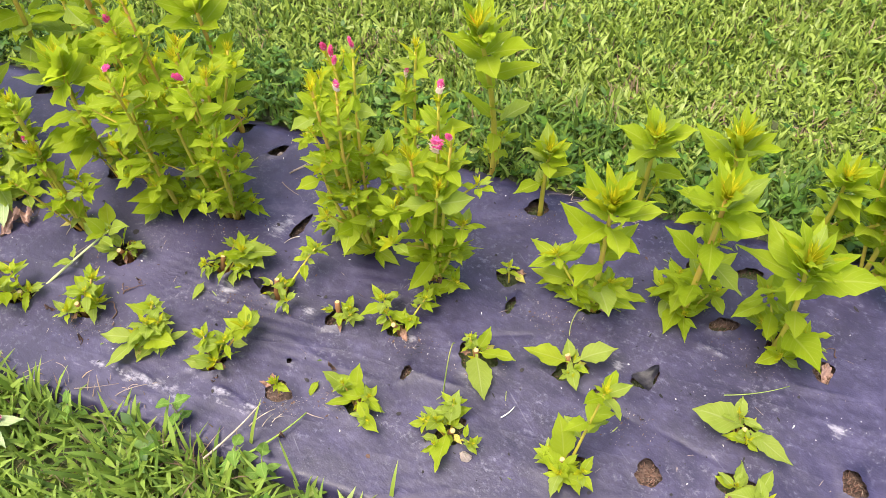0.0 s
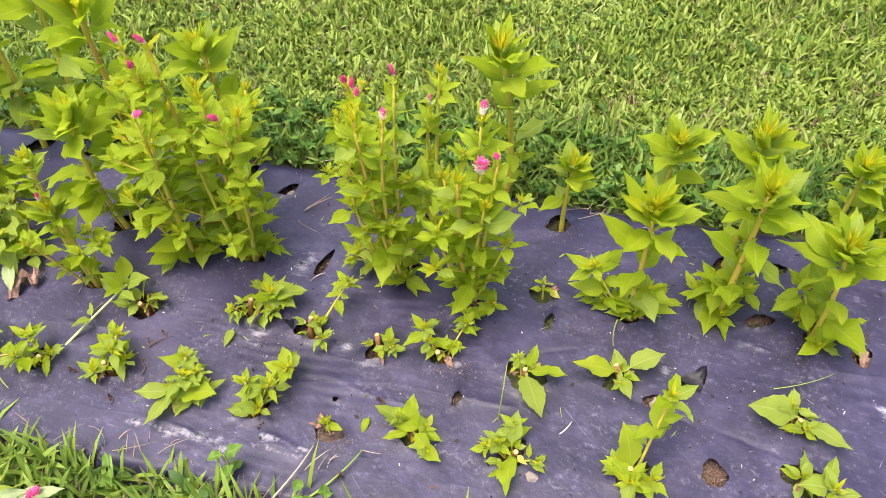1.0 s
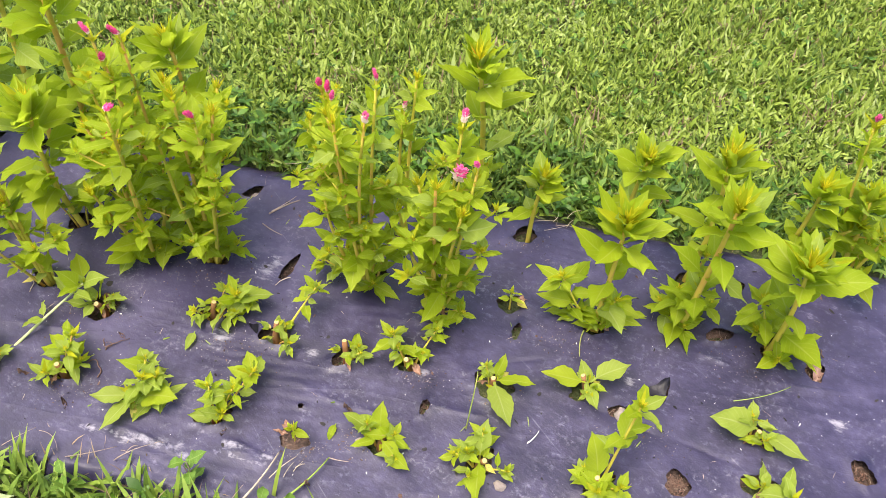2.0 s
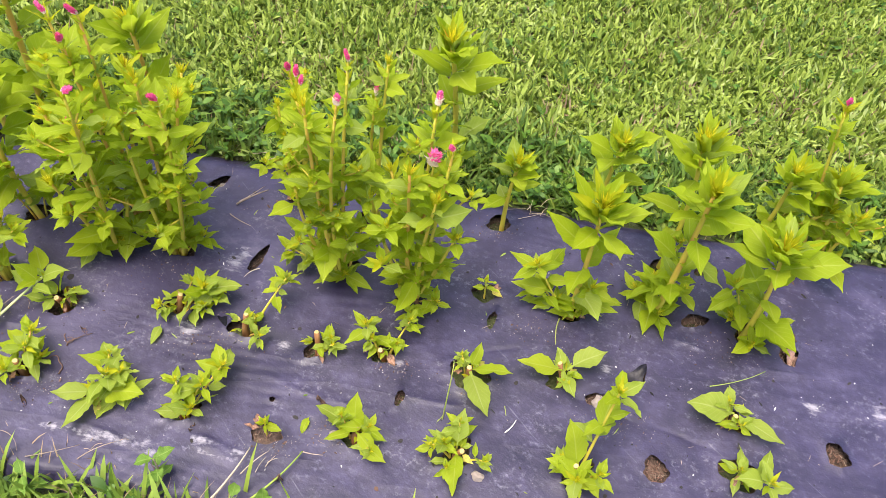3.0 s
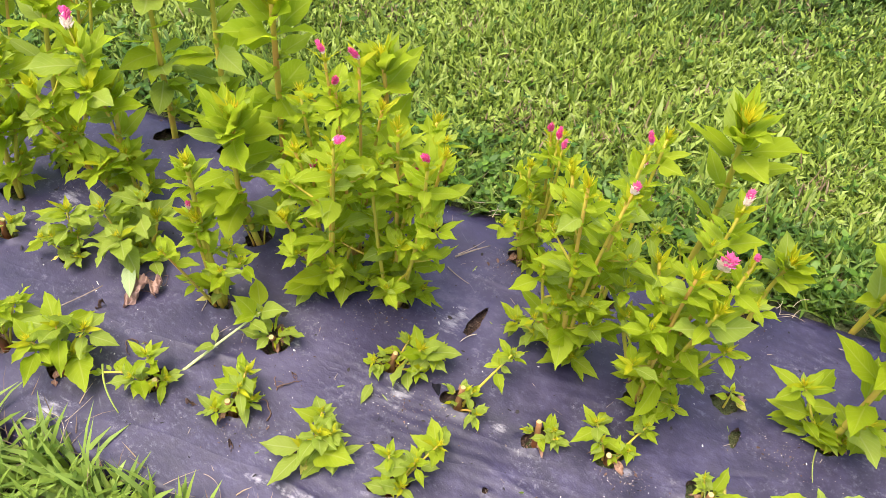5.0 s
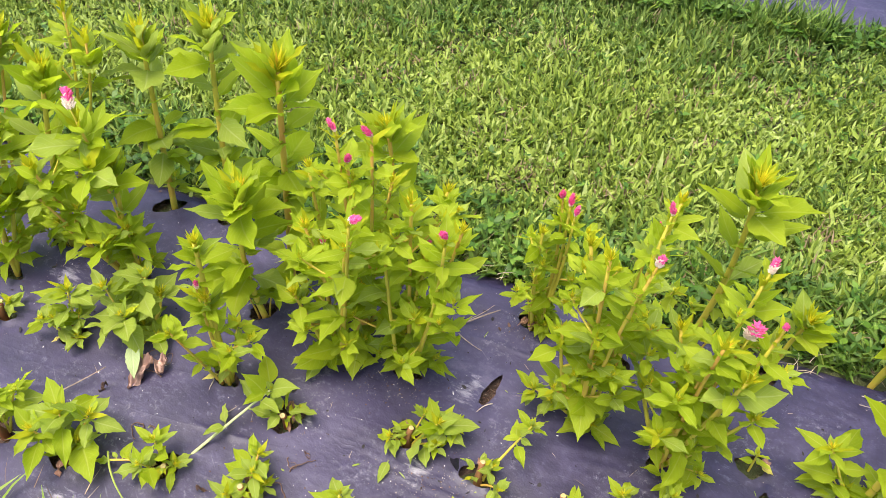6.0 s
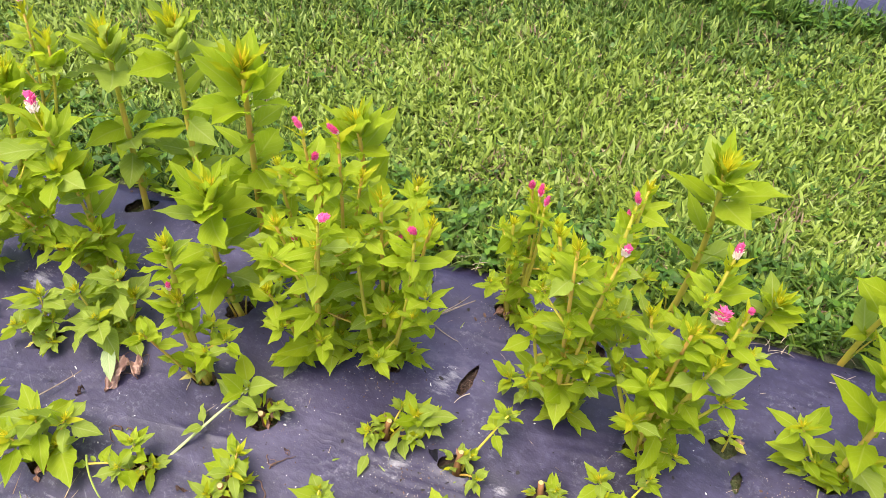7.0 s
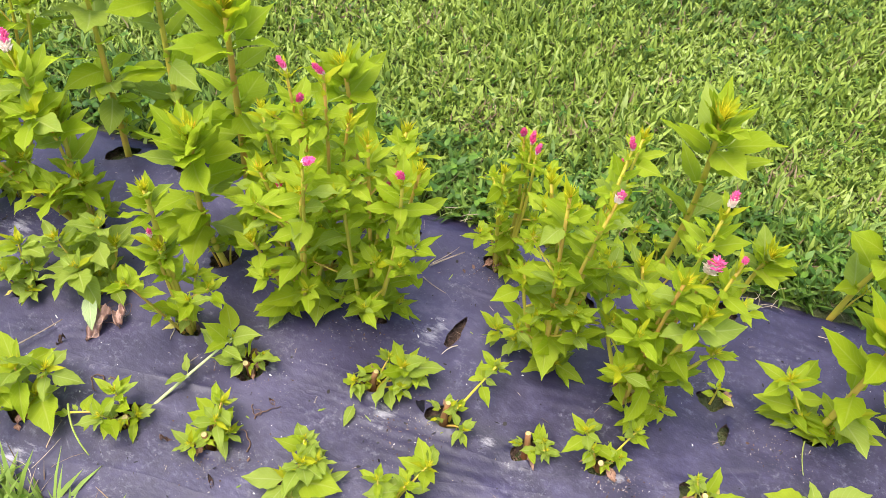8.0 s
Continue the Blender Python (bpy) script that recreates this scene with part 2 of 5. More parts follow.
def film_build(node, tree, bsdf):
    obj = node("ShaderNodeTexCoord").outputs["Object"]
    big = noise_of(node, stretched(node, obj, 1.0, 1.6, 1.0, 0.15), 2.6, 5, 0.6)
    dust = noise_of(node, obj, 15.0, 8, 0.74)
    fine = noise_of(node, obj, 190.0, 4, 0.7)
    scratch = noise_of(node, stretched(node, obj, 5.0, 120.0, 5.0, 0.9), 1.0, 3, 0.6)
    scuff = noise_of(node, stretched(node, obj, 14.0, 90.0, 5.0, 0.2), 1.0, 4, 0.7)
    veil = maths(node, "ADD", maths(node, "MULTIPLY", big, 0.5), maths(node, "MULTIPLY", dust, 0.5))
    for x, y, r in VEIL_PATCHES:
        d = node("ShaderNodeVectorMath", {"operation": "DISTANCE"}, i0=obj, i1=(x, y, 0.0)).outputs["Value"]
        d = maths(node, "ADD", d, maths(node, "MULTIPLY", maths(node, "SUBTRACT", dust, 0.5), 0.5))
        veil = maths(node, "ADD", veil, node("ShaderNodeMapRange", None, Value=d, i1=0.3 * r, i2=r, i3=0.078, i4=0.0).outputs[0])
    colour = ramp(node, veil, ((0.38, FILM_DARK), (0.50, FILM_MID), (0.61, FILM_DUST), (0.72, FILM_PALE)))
    lines = node("ShaderNodeMapRange", None, Value=maths(node, "MAXIMUM", scratch, scuff), i1=0.65, i2=0.78, i3=0.0, i4=0.26).outputs[0]
    lines = maths(node, "MULTIPLY", lines, node("ShaderNodeMapRange", None, Value=dust, i1=0.45, i2=0.6, i3=0.0, i4=1.0).outputs[0])
    colour = blend(node, lines, colour, (0.42, 0.40, 0.44, 1))
    grit = noise_of(node, obj, 420.0, 3, 0.6)
    where = node("ShaderNodeMapRange", None, Value=noise_of(node, obj, 9.0, 5, 0.7), i1=0.44, i2=0.64, i3=0.0, i4=0.11).outputs[0]
    speck = node("ShaderNodeMapRange", None, Value=maths(node, "ADD", maths(node, "MAXIMUM", fine, grit), where), i1=0.755, i2=0.82, i3=0.0, i4=0.6).outputs[0]
    pit = node("ShaderNodeMapRange", None, Value=noise_of(node, obj, 260.0, 3, 0.6), i1=0.30, i2=0.25, i3=0.0, i4=0.7).outputs[0]
    colour = blend(node, pit, colour, (0.010, 0.008, 0.010, 1))
    colour = blend(node, speck, colour, (0.27, 0.25, 0.27, 1))
    chalk = node("ShaderNodeMapRange", None, Value=noise_of(node, obj, 70.0, 8, 0.8), i1=0.53, i2=0.66, i3=0.0, i4=0.5).outputs[0]
    chalk = maths(node, "MULTIPLY", chalk, node("ShaderNodeMapRange", None, Value=noise_of(node, obj, 6.5, 4, 0.65), i1=0.47, i2=0.63, i3=0.0, i4=1.0).outputs[0])
    colour = blend(node, chalk, colour, (0.24, 0.225, 0.265, 1))
    smear = node("ShaderNodeMapRange", None, Value=noise_of(node, stretched(node, obj, 34.0, 52.0, 20.0, 0.5), 1.0, 8, 0.76), i1=0.55, i2=0.68, i3=0.0, i4=0.5).outputs[0]
    smear = maths(node, "MULTIPLY", smear, node("ShaderNodeMapRange", None, Value=noise_of(node, obj, 4.2, 5, 0.65), i1=0.44, i2=0.60, i3=0.0, i4=1.0).outputs[0])
    colour = blend(node, smear, colour, (0.21, 0.195, 0.27, 1))
    # dried splashes and the painted fold highlights share one pale mask
    mark = None
    for x, y, r in STAINS_AND_GLINTS:
        d = node("ShaderNodeVectorMath", {"operation": "DISTANCE"}, i0=obj, i1=(x, y, 0.0)).outputs["Value"]
        near = node("ShaderNodeMapRange", None, Value=d, i1=0.0, i2=r, i3=1.0, i4=0.0).outputs[0]
        mark = near if mark is None else maths(node, "MAXIMUM", mark, near)
    blot = noise_of(node, stretched(node, obj, 24.0, 62.0, 60.0, 0.27), 1.0, 8, 0.74)
    mark = node("ShaderNodeMapRange", None, Value=maths(node, "ADD", maths(node, "MULTIPLY", mark, 0.36), blot), i1=0.72, i2=0.90, i3=0.0, i4=0.6).outputs[0]
    colour = blend(node, mark, colour, (0.36, 0.34, 0.38, 1))
    tree.links.new(colour, bsdf.inputs["Base Color"])
    rough = node("ShaderNodeMapRange", None, Value=veil, i1=0.35, i2=0.65, i3=0.36, i4=0.62).outputs[0]
    tree.links.new(maths(node, "ADD", rough, maths(node, "MULTIPLY", mark, 0.3)), bsdf.inputs["Roughness"])
    bsdf.inputs["Specular IOR Level"].default_value = 0.42
    pleat = noise_of(node, stretched(node, obj, 11.0, 17.0, 6.0, 0.6), 1.0, 6, 0.66)
    fold = noise_of(node, stretched(node, obj, 1.6, 9.0, 3.0, 0.12), 1.0, 3, 0.5)
    fold = maths(node, "POWER", maths(node, "SUBTRACT", 1.0, maths(node, "ABSOLUTE", maths(node, "SUBTRACT", fold, 0.5))), 24.0)
    pleat = maths(node, "ADD", pleat, maths(node, "MULTIPLY", fold, 0.15))
    crease = node("ShaderNodeTexWave", {"wave_type": "BANDS", "bands_direction": "Y", "wave_profile": "SIN"}, Vector=stretched(node, obj, 1.0, 1.0, 1.0, 0.22),
                  Scale=24.0, Distortion=11.0, Detail=4.0).outputs["Fac"]
    slack = node("ShaderNodeMapRange", None, Value=noise_of(node, stretched(node, obj, 5.0, 9.0, 5.0, 0.3), 1.0, 3, 0.5), i1=0.60, i2=0.78, i3=0.0, i4=0.12).outputs[0]
    pleat = maths(node, "ADD", pleat, maths(node, "MULTIPLY", maths(node, "POWER", crease, 3.0), slack))
    height = maths(node, "ADD", maths(node, "MULTIPLY", pleat, 0.8), maths(node, "ADD", maths(node, "MULTIPLY", dust, 0.25), maths(node, "MULTIPLY", fine, 0.06)))
    bump = node("ShaderNodeBump", None, Height=height, Strength=0.42, Distance=0.009)
    tree.links.new(bump.outputs[0], bsdf.inputs["Normal"])


# wide patches where the dust veil is raised to a paler tone: x, y, reach
VEIL_PATCHES = ((-0.36, 1.38, 0.30), (-0.62, 1.20, 0.16), (-1.05, 1.45, 0.35), (-0.05, 1.62, 0.25))
# pale dried splashes on the film: x, y, reach
STAINS_AND_GLINTS = ((-0.513, 0.889, 0.034), (-0.498, 0.888, 0.028), (-0.385, 0.852, 0.030), (0.09, 1.09, 0.04), (-0.32, 1.345, 0.06),
          (-0.30, 1.38, 0.04), (-1.33, 1.47, 0.08), (1.0, 1.03, 0.045), (-1.05, 0.94, 0.07), (-0.38, 1.147, 0.06),
          (0.70, 1.33, 0.05), (1.15, 1.02, 0.05), (-0.63, 1.21, 0.03), (0.55, 1.10, 0.03), (-0.17, 1.12, 0.04))
# thin pale streaks along folds of the film: x, y to x, y, reach
# two of dried mud, then three fold highlights painted as pale colour
STREAKS = ((-0.616, 0.908, -0.509, 0.890, 0.018), (-0.509, 0.890, -0.405, 0.874, 0.026), (-0.310, 0.893, -0.211, 0.863, 0.016), (-0.307, 0.882, -0.216, 0.854, 0.018), (-0.290, 0.868, -0.225, 0.848, 0.015))
for sx0, sy0, sx1, sy1, reach in STREAKS:
    STAINS_AND_GLINTS += tuple((sx0 + (sx1 - sx0) * i / 8, sy0 + (sy1 - sy0) * i / 8, reach) for i in range(9))
FILM_DARK, FILM_MID, FILM_DUST, FILM_PALE = (0.0085, 0.0062, 0.024), (0.0200, 0.0152, 0.044), (0.0430, 0.0355, 0.080), (0.105, 0.092, 0.148)
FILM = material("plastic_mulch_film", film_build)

# ---- the bed's own axes: u along it, v across it, away from the walker ----
SLANT = radians(-8.53)
CU, SU = math.cos(SLANT), math.sin(SLANT)
V_NEAR, V_FAR, LAWN_Z = 0.70, 1.672, -0.030


def to_uv(x, y):
    return x * CU + y * SU, -x * SU + y * CU


def to_xy(u, v):
    return u * CU - v * SU, u * SU + v * CU


def smooth(a, b, x):
    k = np.clip((np.asarray(x, float) - a) / (b - a), 0, 1)
    return k * k * (3 - 2 * k)


def bed_height(v, near=V_NEAR, far=V_FAR):
    """Flat top of the raised bed, rounded shoulders down to the soil."""
    return -0.042 * (1 - smooth(near - 0.025, near + 0.030, v) * (1 - smooth(far - 0.085, far + 0.01, v)))


# ---- mesh helpers ----
def quick_mesh(name, co, faces):
    """A mesh from an array of places and a list of equal-sided face index arrays."""
    me = bpy.data.meshes.new(name)
    me.vertices.add(len(co))
    me.vertices.foreach_set("co", np.asarray(co, np.float32).ravel())
    loops = np.concatenate([f.ravel() for f in faces]).astype(np.int32)
    sizes = np.concatenate([np.full(len(f), f.shape[1]) for f in faces])
    me.loops.add(len(loops))
    me.loops.foreach_set("vertex_index", loops)
    me.polygons.add(len(sizes))
    me.polygons.foreach_set("loop_start", (np.cumsum(sizes) - sizes).astype(np.int32))
    me.update(calc_edges=True)
    me.validate()
    me.polygons.foreach_set("use_smooth", np.ones(len(me.polygons), bool))
    return me


def part(name, me, mat, parent, label=""):
    if not me.materials:
        me.materials.append(mat)
    ob = new(name, me)
    ob.parent = parent
    if label:
        tagged(ob, label)
    return ob


def ribbons(name, x, y, z, length, width, azimuth, rise, droop, profile, mat, twist=None):
    """Many small curved leaf blades in one mesh."""
    n = len(x)
    p = np.stack([x, y, z], 1)
    h = np.stack([np.cos(azimuth), np.sin(azimuth), 0 * x], 1)
    side = np.stack([-np.sin(azimuth), np.cos(azimuth), 0 * x], 1)
    up = np.array([0, 0, 1.0])
    if twist is not None:
        side = side * np.cos(twist)[:, None] + up * np.sin(twist)[:, None]
    rows = []
    k = len(profile) - 1
    for i, w in enumerate(profile):
        half = (width * w * 0.5)[:, None] * side
        if i < k:
            rows += [p - half, p + half]
        else:
            rows += [p]
        e = rise - droop * (i + 0.5) / k
        p = p + (length / k)[:, None] * (np.cos(e)[:, None] * h + np.sin(e)[:, None] * up)
    m = len(rows)
    co = np.stack(rows, 1).reshape(-1, 3)
    base = np.arange(n)[:, None] * m
    quads = np.concatenate([base + np.array([2 * i, 2 * i + 1, 2 * i + 3, 2 * i + 2]) for i in range(k - 1)])
    tris = base + np.array([2 * k - 2, 2 * k - 1, 2 * k])
    me = quick_mesh(name, co, [quads, tris])
    me.materials.append(mat)
    return new(name, me)


def tube(points, radii, sides=6):
    """A tapered tube along a line of places, closed at its end."""
    pts = [Vector(p) for p in points]
    co, quads = [], []
    for i, p in enumerate(pts):
        d = (pts[min(i + 1, len(pts) - 1)] - pts[max(i - 1, 0)]).normalized()
        a = d.cross(Vector((0.31, 0.17, 0.93)) if abs(d.z) < 0.9 else Vector((1, 0, 0))).normalized()
        b = d.cross(a)
        for j in range(sides):
            t = math.tau * j / sides
            co.append(p + radii[i] * (math.cos(t) * a + math.sin(t) * b))
    for i in range(len(pts) - 1):
        for j in range(sides):
            k = (j + 1) % sides
            quads.append((i * sides + j, i * sides + k, (i + 1) * sides + k, (i + 1) * sides + j))
    cap = [(len(pts) - 1) * sides + j for j in range(sides)]
    me = bpy.data.meshes.new("tube")
    me.from_pydata(co, [], quads + [cap])
    me.polygons.foreach_set("use_smooth", [True] * len(quads) + [False])
    return me


def bent(a, b, c, n=9):
    """Places along a bow from a over b to c."""
    a, b, c = Vector(a), Vector(b), Vector(c)
    return [a * (1 - t) ** 2 + b * 2 * t * (1 - t) + c * t * t for t in (i / (n - 1) for i in range(n))]


# ---- ground and lawn ----
rng = np.random.default_rng(11)
ticks = np.concatenate([[-600, -60, -15, -7], np.linspace(-4, 5, 61), [8, 16, 60, 600]])
gx, gy = np.meshgrid(ticks, ticks, indexing="ij")
gz = LAWN_Z + 0.006 * np.sin(gx * 3.1 + 1.3 * np.sin(gy * 2.3)) * (np.abs(gx) < 5) * (np.abs(gy) < 6)
side = len(ticks)
idx = np.arange(side * side).reshape(side, side)
ground = new("ground", quick_mesh("ground", np.stack([gx, gy, gz], -1).reshape(-1, 3),
                                  [np.stack([idx[:-1, :-1], idx[1:, :-1], idx[1:, 1:], idx[:-1, 1:]], -1).reshape(-1, 4)]))
ground.data.materials.append(LAWN_SOIL)
tagged(ground, "dark thatch and soil under a mown lawn", "ground", kind="structure")

BED2_NEAR, BED2_FAR = 3.27, 4.2


def off_beds(u, v, slack=0.0):
    return ((v < V_NEAR + slack) | (v > V_FAR - slack)) & ((v < BED2_NEAR + slack) | (v > BED2_FAR - slack))


def scatter(count, u0, u1, v0, v1, slack=0.0):
    u, v = rng.uniform(u0, u1, count), rng.uniform(v0, v1, count)
    keep = off_beds(u, v, slack)
    return u[keep], v[keep]


def height_wave(x, y):
    return 0.5 + 0.25 * np.sin(x * 4.7 + 2 * np.sin(y * 3.1)) + 0.25 * np.sin(y * 6.3 + 1.7 * np.sin(x * 5.2))


def lawn(name, count, u0, u1, v0, v1, long, wide, label, mat=None, per=5, slack=0.012, steep=0.35, bend=1.1, fade=0, profile=(0.8, 1.0, 0.9, 0.0), bare=0.0):
    """Tufts of grass: blades that fan out of a common foot."""
    u, v = scatter(count, u0, u1, v0, v1, slack)
    if fade:
        far_share = smooth(2.45, 2.95, v + 0.12 * np.sin(3 * u) - 0.8 * np.clip(u + 0.1, 0, 0.8))
        keep = rng.uniform(0, 1, len(u)) < (far_share if fade > 0 else 1 - far_share)
        keep &= rng.uniform(0, 1, len(u)) < 0.30 + 0.70 * smooth(V_FAR + 0.06, V_FAR + 0.36, v + 0.06 * np.sin(5 * u))
        # small dark gaps between the tufts
        keep &= np.sin(41 * u + 5 * np.sin(27 * v)) * np.sin(37 * v + 4 * np.sin(33 * u)) + 0.5 * np.sin(71 * u - 59 * v) > -0.62
        u, v = u[keep], v[keep]
    if bare:
        spot = np.sin(9 * u + 4 * np.sin(7 * v)) * np.sin(11 * v + 3 * np.sin(8 * u + 1)) + 0.5 * np.sin(23 * u - 17 * v)
        u, v = u[spot > 1.2 - bare], v[spot > 1.2 - bare]
    u, v = np.repeat(u, per), np.repeat(v, per)
    n = len(u)
    u, v = u + rng.normal(0, 0.010, n), v + rng.normal(0, 0.010, n)
    keep = off_beds(u, v, slack + 0.012)
    u, v = u[keep], v[keep]
    n = len(u)
    x, y = to_xy(u, v)
    wave = height_wave(x, y)
    length = long * (0.55 + 0.45 * wave) * np.minimum(rng.lognormal(0, 0.28, n), 1.5)
    width = wide * rng.uniform(0.65, 1.3, n)
    z = np.full(n, LAWN_Z - 0.004) + rng.uniform(0, 0.022, n)
    rise = rng.uniform(steep, 1.5, n)
    ob = ribbons(name, x, y, z, length, width, rng.uniform(0, math.tau, n), rise, rng.uniform(-0.1, bend, n), profile,
                 mat or GRASS, rng.normal(0, 0.45, n))
    return tagged(ob, label, "grass", kind="stuff")


lawn("lawn_grass", 46000, -2.7, 2.5, V_FAR - 0.03, BED2_NEAR + 0.03, 0.042, 0.0078, "bright yellow-green mown lawn of broad short blades", steep=0.12, bend=0.9, fade=-1, profile=(0.8, 1.0, 1.0, 0.9, 0.0))
lawn("lawn_grass_far", 30000, -2.7, 2.5, V_FAR - 0.03, BED2_NEAR + 0.03, 0.050, 0.0078, "deeper green lawn grass with upright blades", GRASS_FAR, 5, 0.012, 0.5, 0.8, 1, (0.8, 1.0, 1.0, 0.85, 0.0))
lawn("lawn_grass_edge", 850, -1.9, -0.42, 0.30, V_NEAR - 0.002, 0.125, 0.0098, "longer bright green grass along the bed edge", GRASS_EDGE, 4, 0.042, 0.6, 1.2)
lawn("lawn_grass_near", 480, -0.42, 0.85, 0.30, V_NEAR + 0.01, 0.095, 0.0082, "longer bright green grass along the bed edge", GRASS_EDGE, 4, 0.0, 0.6, 1.2)
lawn("lawn_grass_outer", 34000, -5.0, 5.0, -2.5, 6.5, 0.065, 0.012, "mown lawn grass further round the beds", per=5, profile=(1.0, 0.9, 0.0))
lawn("dry_thatch", 1800, -2.6, 2.4, V_FAR, BED2_NEAR, 0.055, 0.0035, "dry straw-coloured clippings in the lawn", THATCH, 3)
lawn("thatch_patches", 15000, -2.6, 2.4, V_FAR, BED2_NEAR, 0.050, 0.0048, "brown patches of matted dry thatch in the lawn", THATCH, 3, 0.012, 0.0, 0.6, bare=0.42)
lawn("dry_thatch_edge", 260, -1.6, -0.3, 0.4, V_NEAR + 0.07, 0.09, 0.0022, "dry tangled grass stems at the bed edge", THATCH, 3, 0.07, 0.1, 1.3)


def weeds(name, count, u0, u1, v0, v1, size, label, lift=0.03, slack=0.02):
    u, v = scatter(count, u0, u1, v0, v1, slack)
    per = 4
    u, v = np.repeat(u, per), np.repeat(v, per)
    n = len(u)
    x, y = to_xy(u, v)
    turn = np.repeat(rng.uniform(0, math.tau, n // per), per) + np.tile(np.arange(per) * math.tau / per, n // per) + rng.normal(0, 0.3, n)
    z = LAWN_Z + np.repeat(rng.uniform(0.005, lift, n // per), per)
    length = size * rng.lognormal(0, 0.25, n)
    ob = ribbons(name, x, y, z, length, length * rng.uniform(0.38, 0.6, n), turn, rng.uniform(0.0, 0.9, n), rng.uniform(0.2, 1.0, n),
                 (0.15, 0.85, 1.0, 0.6, 0.0), WEED, rng.normal(0, 0.25, n))
    return tagged(ob, label, "weeds", kind="stuff")


lawn("weedy_grass", 2600, -2.3, 2.2, V_FAR - 0.02, V_FAR + 0.26, 0.075, 0.0085, "longer dark green grass along the far bed edge", GRASS_WEEDY, 4, 0.012, 0.5, 1.3)
weeds("broadleaf_weeds", 1000, -2.3, 2.2, V_FAR - 0.02, V_FAR + 0.24, 0.024, "dark green broadleaf weeds along the far bed edge", 0.06)
weeds("lawn_clover", 1200, -2.6, 2.4, V_FAR + 0.1, BED2_NEAR, 0.018, "small broad weed leaves mixed into the lawn", 0.05)
weeds("edge_weeds", 60, -1.7, 0.4, 0.4, V_NEAR + 0.02, 0.026, "broadleaf weeds in the grass at the near bed edge", 0.06)
weeds("second_bed_weeds", 420, -1.5, 0.7, BED2_NEAR - 0.16, BED2_NEAR - 0.01, 0.026, "dark broadleaf weeds along the second bed", 0.07, 0.0)
lawn("second_bed_grass", 700, -1.7, 1.2, BED2_NEAR - 0.14, BED2_NEAR + 0.02, 0.12, 0.0075, "tall deep green grass along the second bed", GRASS_WEEDY, 4, 0.0, 0.8, 0.9)

# ---- celosia plants ----
HOLES = []
LEAF_MESH = {}


def leaf_mesh(kind, shape, ratio, fold, droop, wave, seed, stalk=0.14, belly=0.58, point=1.05):
    """A pointed celosia leaf one long: short stalk, widest below the middle, folded along the midrib, arched and wavy at its rim."""
    r = random.Random(seed)
    ny, nx = 12, 4
    co, uvs, quads = [], [], []
    py, pz = 0.0, 0.0
    ph = [r.uniform(0, 6.28) for _ in range(4)]
    lean = r.uniform(-0.13, 0.13)
    twist = r.uniform(-0.35, 0.35)
    peak = belly / (belly + point)
    top = peak ** belly * (1 - peak) ** point
    for i in range(ny + 1):
        s = i / ny
        q = max(0.0, (s - stalk) / (1 - stalk))
        w = 0.022 * (1 - q) + ratio * 0.5 * (q ** belly) * ((1 - q) ** point) / top
        if i == ny:
            w = 0.003
        e = droop * max(0.0, s - 0.12) + 0.12 * max(0.0, s - 0.75)
        for j in range(nx + 1):
            a = j / nx * 2 - 1
            tooth = 1.0 + (0.06 * math.sin(s * 39 + ph[3] + a) if abs(a) > 0.9 else 0.0)
            lift = fold * abs(a) ** 1.25 * w - 0.22 * fold * w * a ** 4
            lift += wave * w * abs(a) ** 1.7 * (math.sin(ph[0] + s * 10.5 + (2.1 if a > 0 else 0)) + 0.6 * math.sin(ph[1] + s * 19 + 1.3 * a))
            lift += twist * s * a * w
            co.append((a * w * tooth + lean * s * s + 0.02 * math.sin(ph[2] + 5 * s) * s, py + lift * math.sin(e), pz + lift * math.cos(e)))
            uvs.append((j / nx, s))
        py += math.cos(e) / ny
        pz -= math.sin(e) / ny
    for i in range(ny):
        for j in range(nx):
            k = i * (nx + 1) + j
            quads.append((k, k + 1, k + nx + 2, k + nx + 1))
    me = bpy.data.meshes.new(f"leaf_{kind}_{shape}")
    me.from_pydata(co, [], quads)
    layer = me.uv_layers.new(name="uv")
    for loop in me.loops:
        layer.data[loop.index].uv = uvs[loop.vertex_index]
    me.polygons.foreach_set("use_smooth", [True] * len(quads))
    me.materials.append(LEAF[kind])
    return me


# how far each shape bends: flat (0, 1), arched (2, 3), drooping (4, 5) and cupped upwards (6, 7)
LEAF_BEND = (0.0, 0.2, 0.42, 0.65, 0.95, 1.35, -0.45, -0.2)
for leaf_no, leaf_kind in enumerate(("mature", "fresh", "young", "yellow", "dry", "pale", "soft", "weed")):
    thin = {"young": 0.27, "fresh": 0.37, "soft": 0.43, "weed": 0.5}.get(leaf_kind, 0.39)
    LEAF_MESH[leaf_kind] = [leaf_mesh(leaf_kind, k, thin * (0.86 + 0.08 * (3 * k % 5)), 0.16 + 0.15 * (k % 3), LEAF_BEND[k],
                                      0.16 + 0.10 * (k % 3) + (0.35 if leaf_kind == "dry" else 0), 31 * leaf_no + k,
                                      0.05 if leaf_kind == "young" else 0.10 + 0.04 * (k % 3), 0.56 + 0.08 * (k % 3), 1.12 + 0.12 * (k % 4)) for k in range(8)]
FLAT, ARCHED, CUPPED = (0, 1, 2, 7), (1, 2, 3, 2), (0, 6, 7, 1)


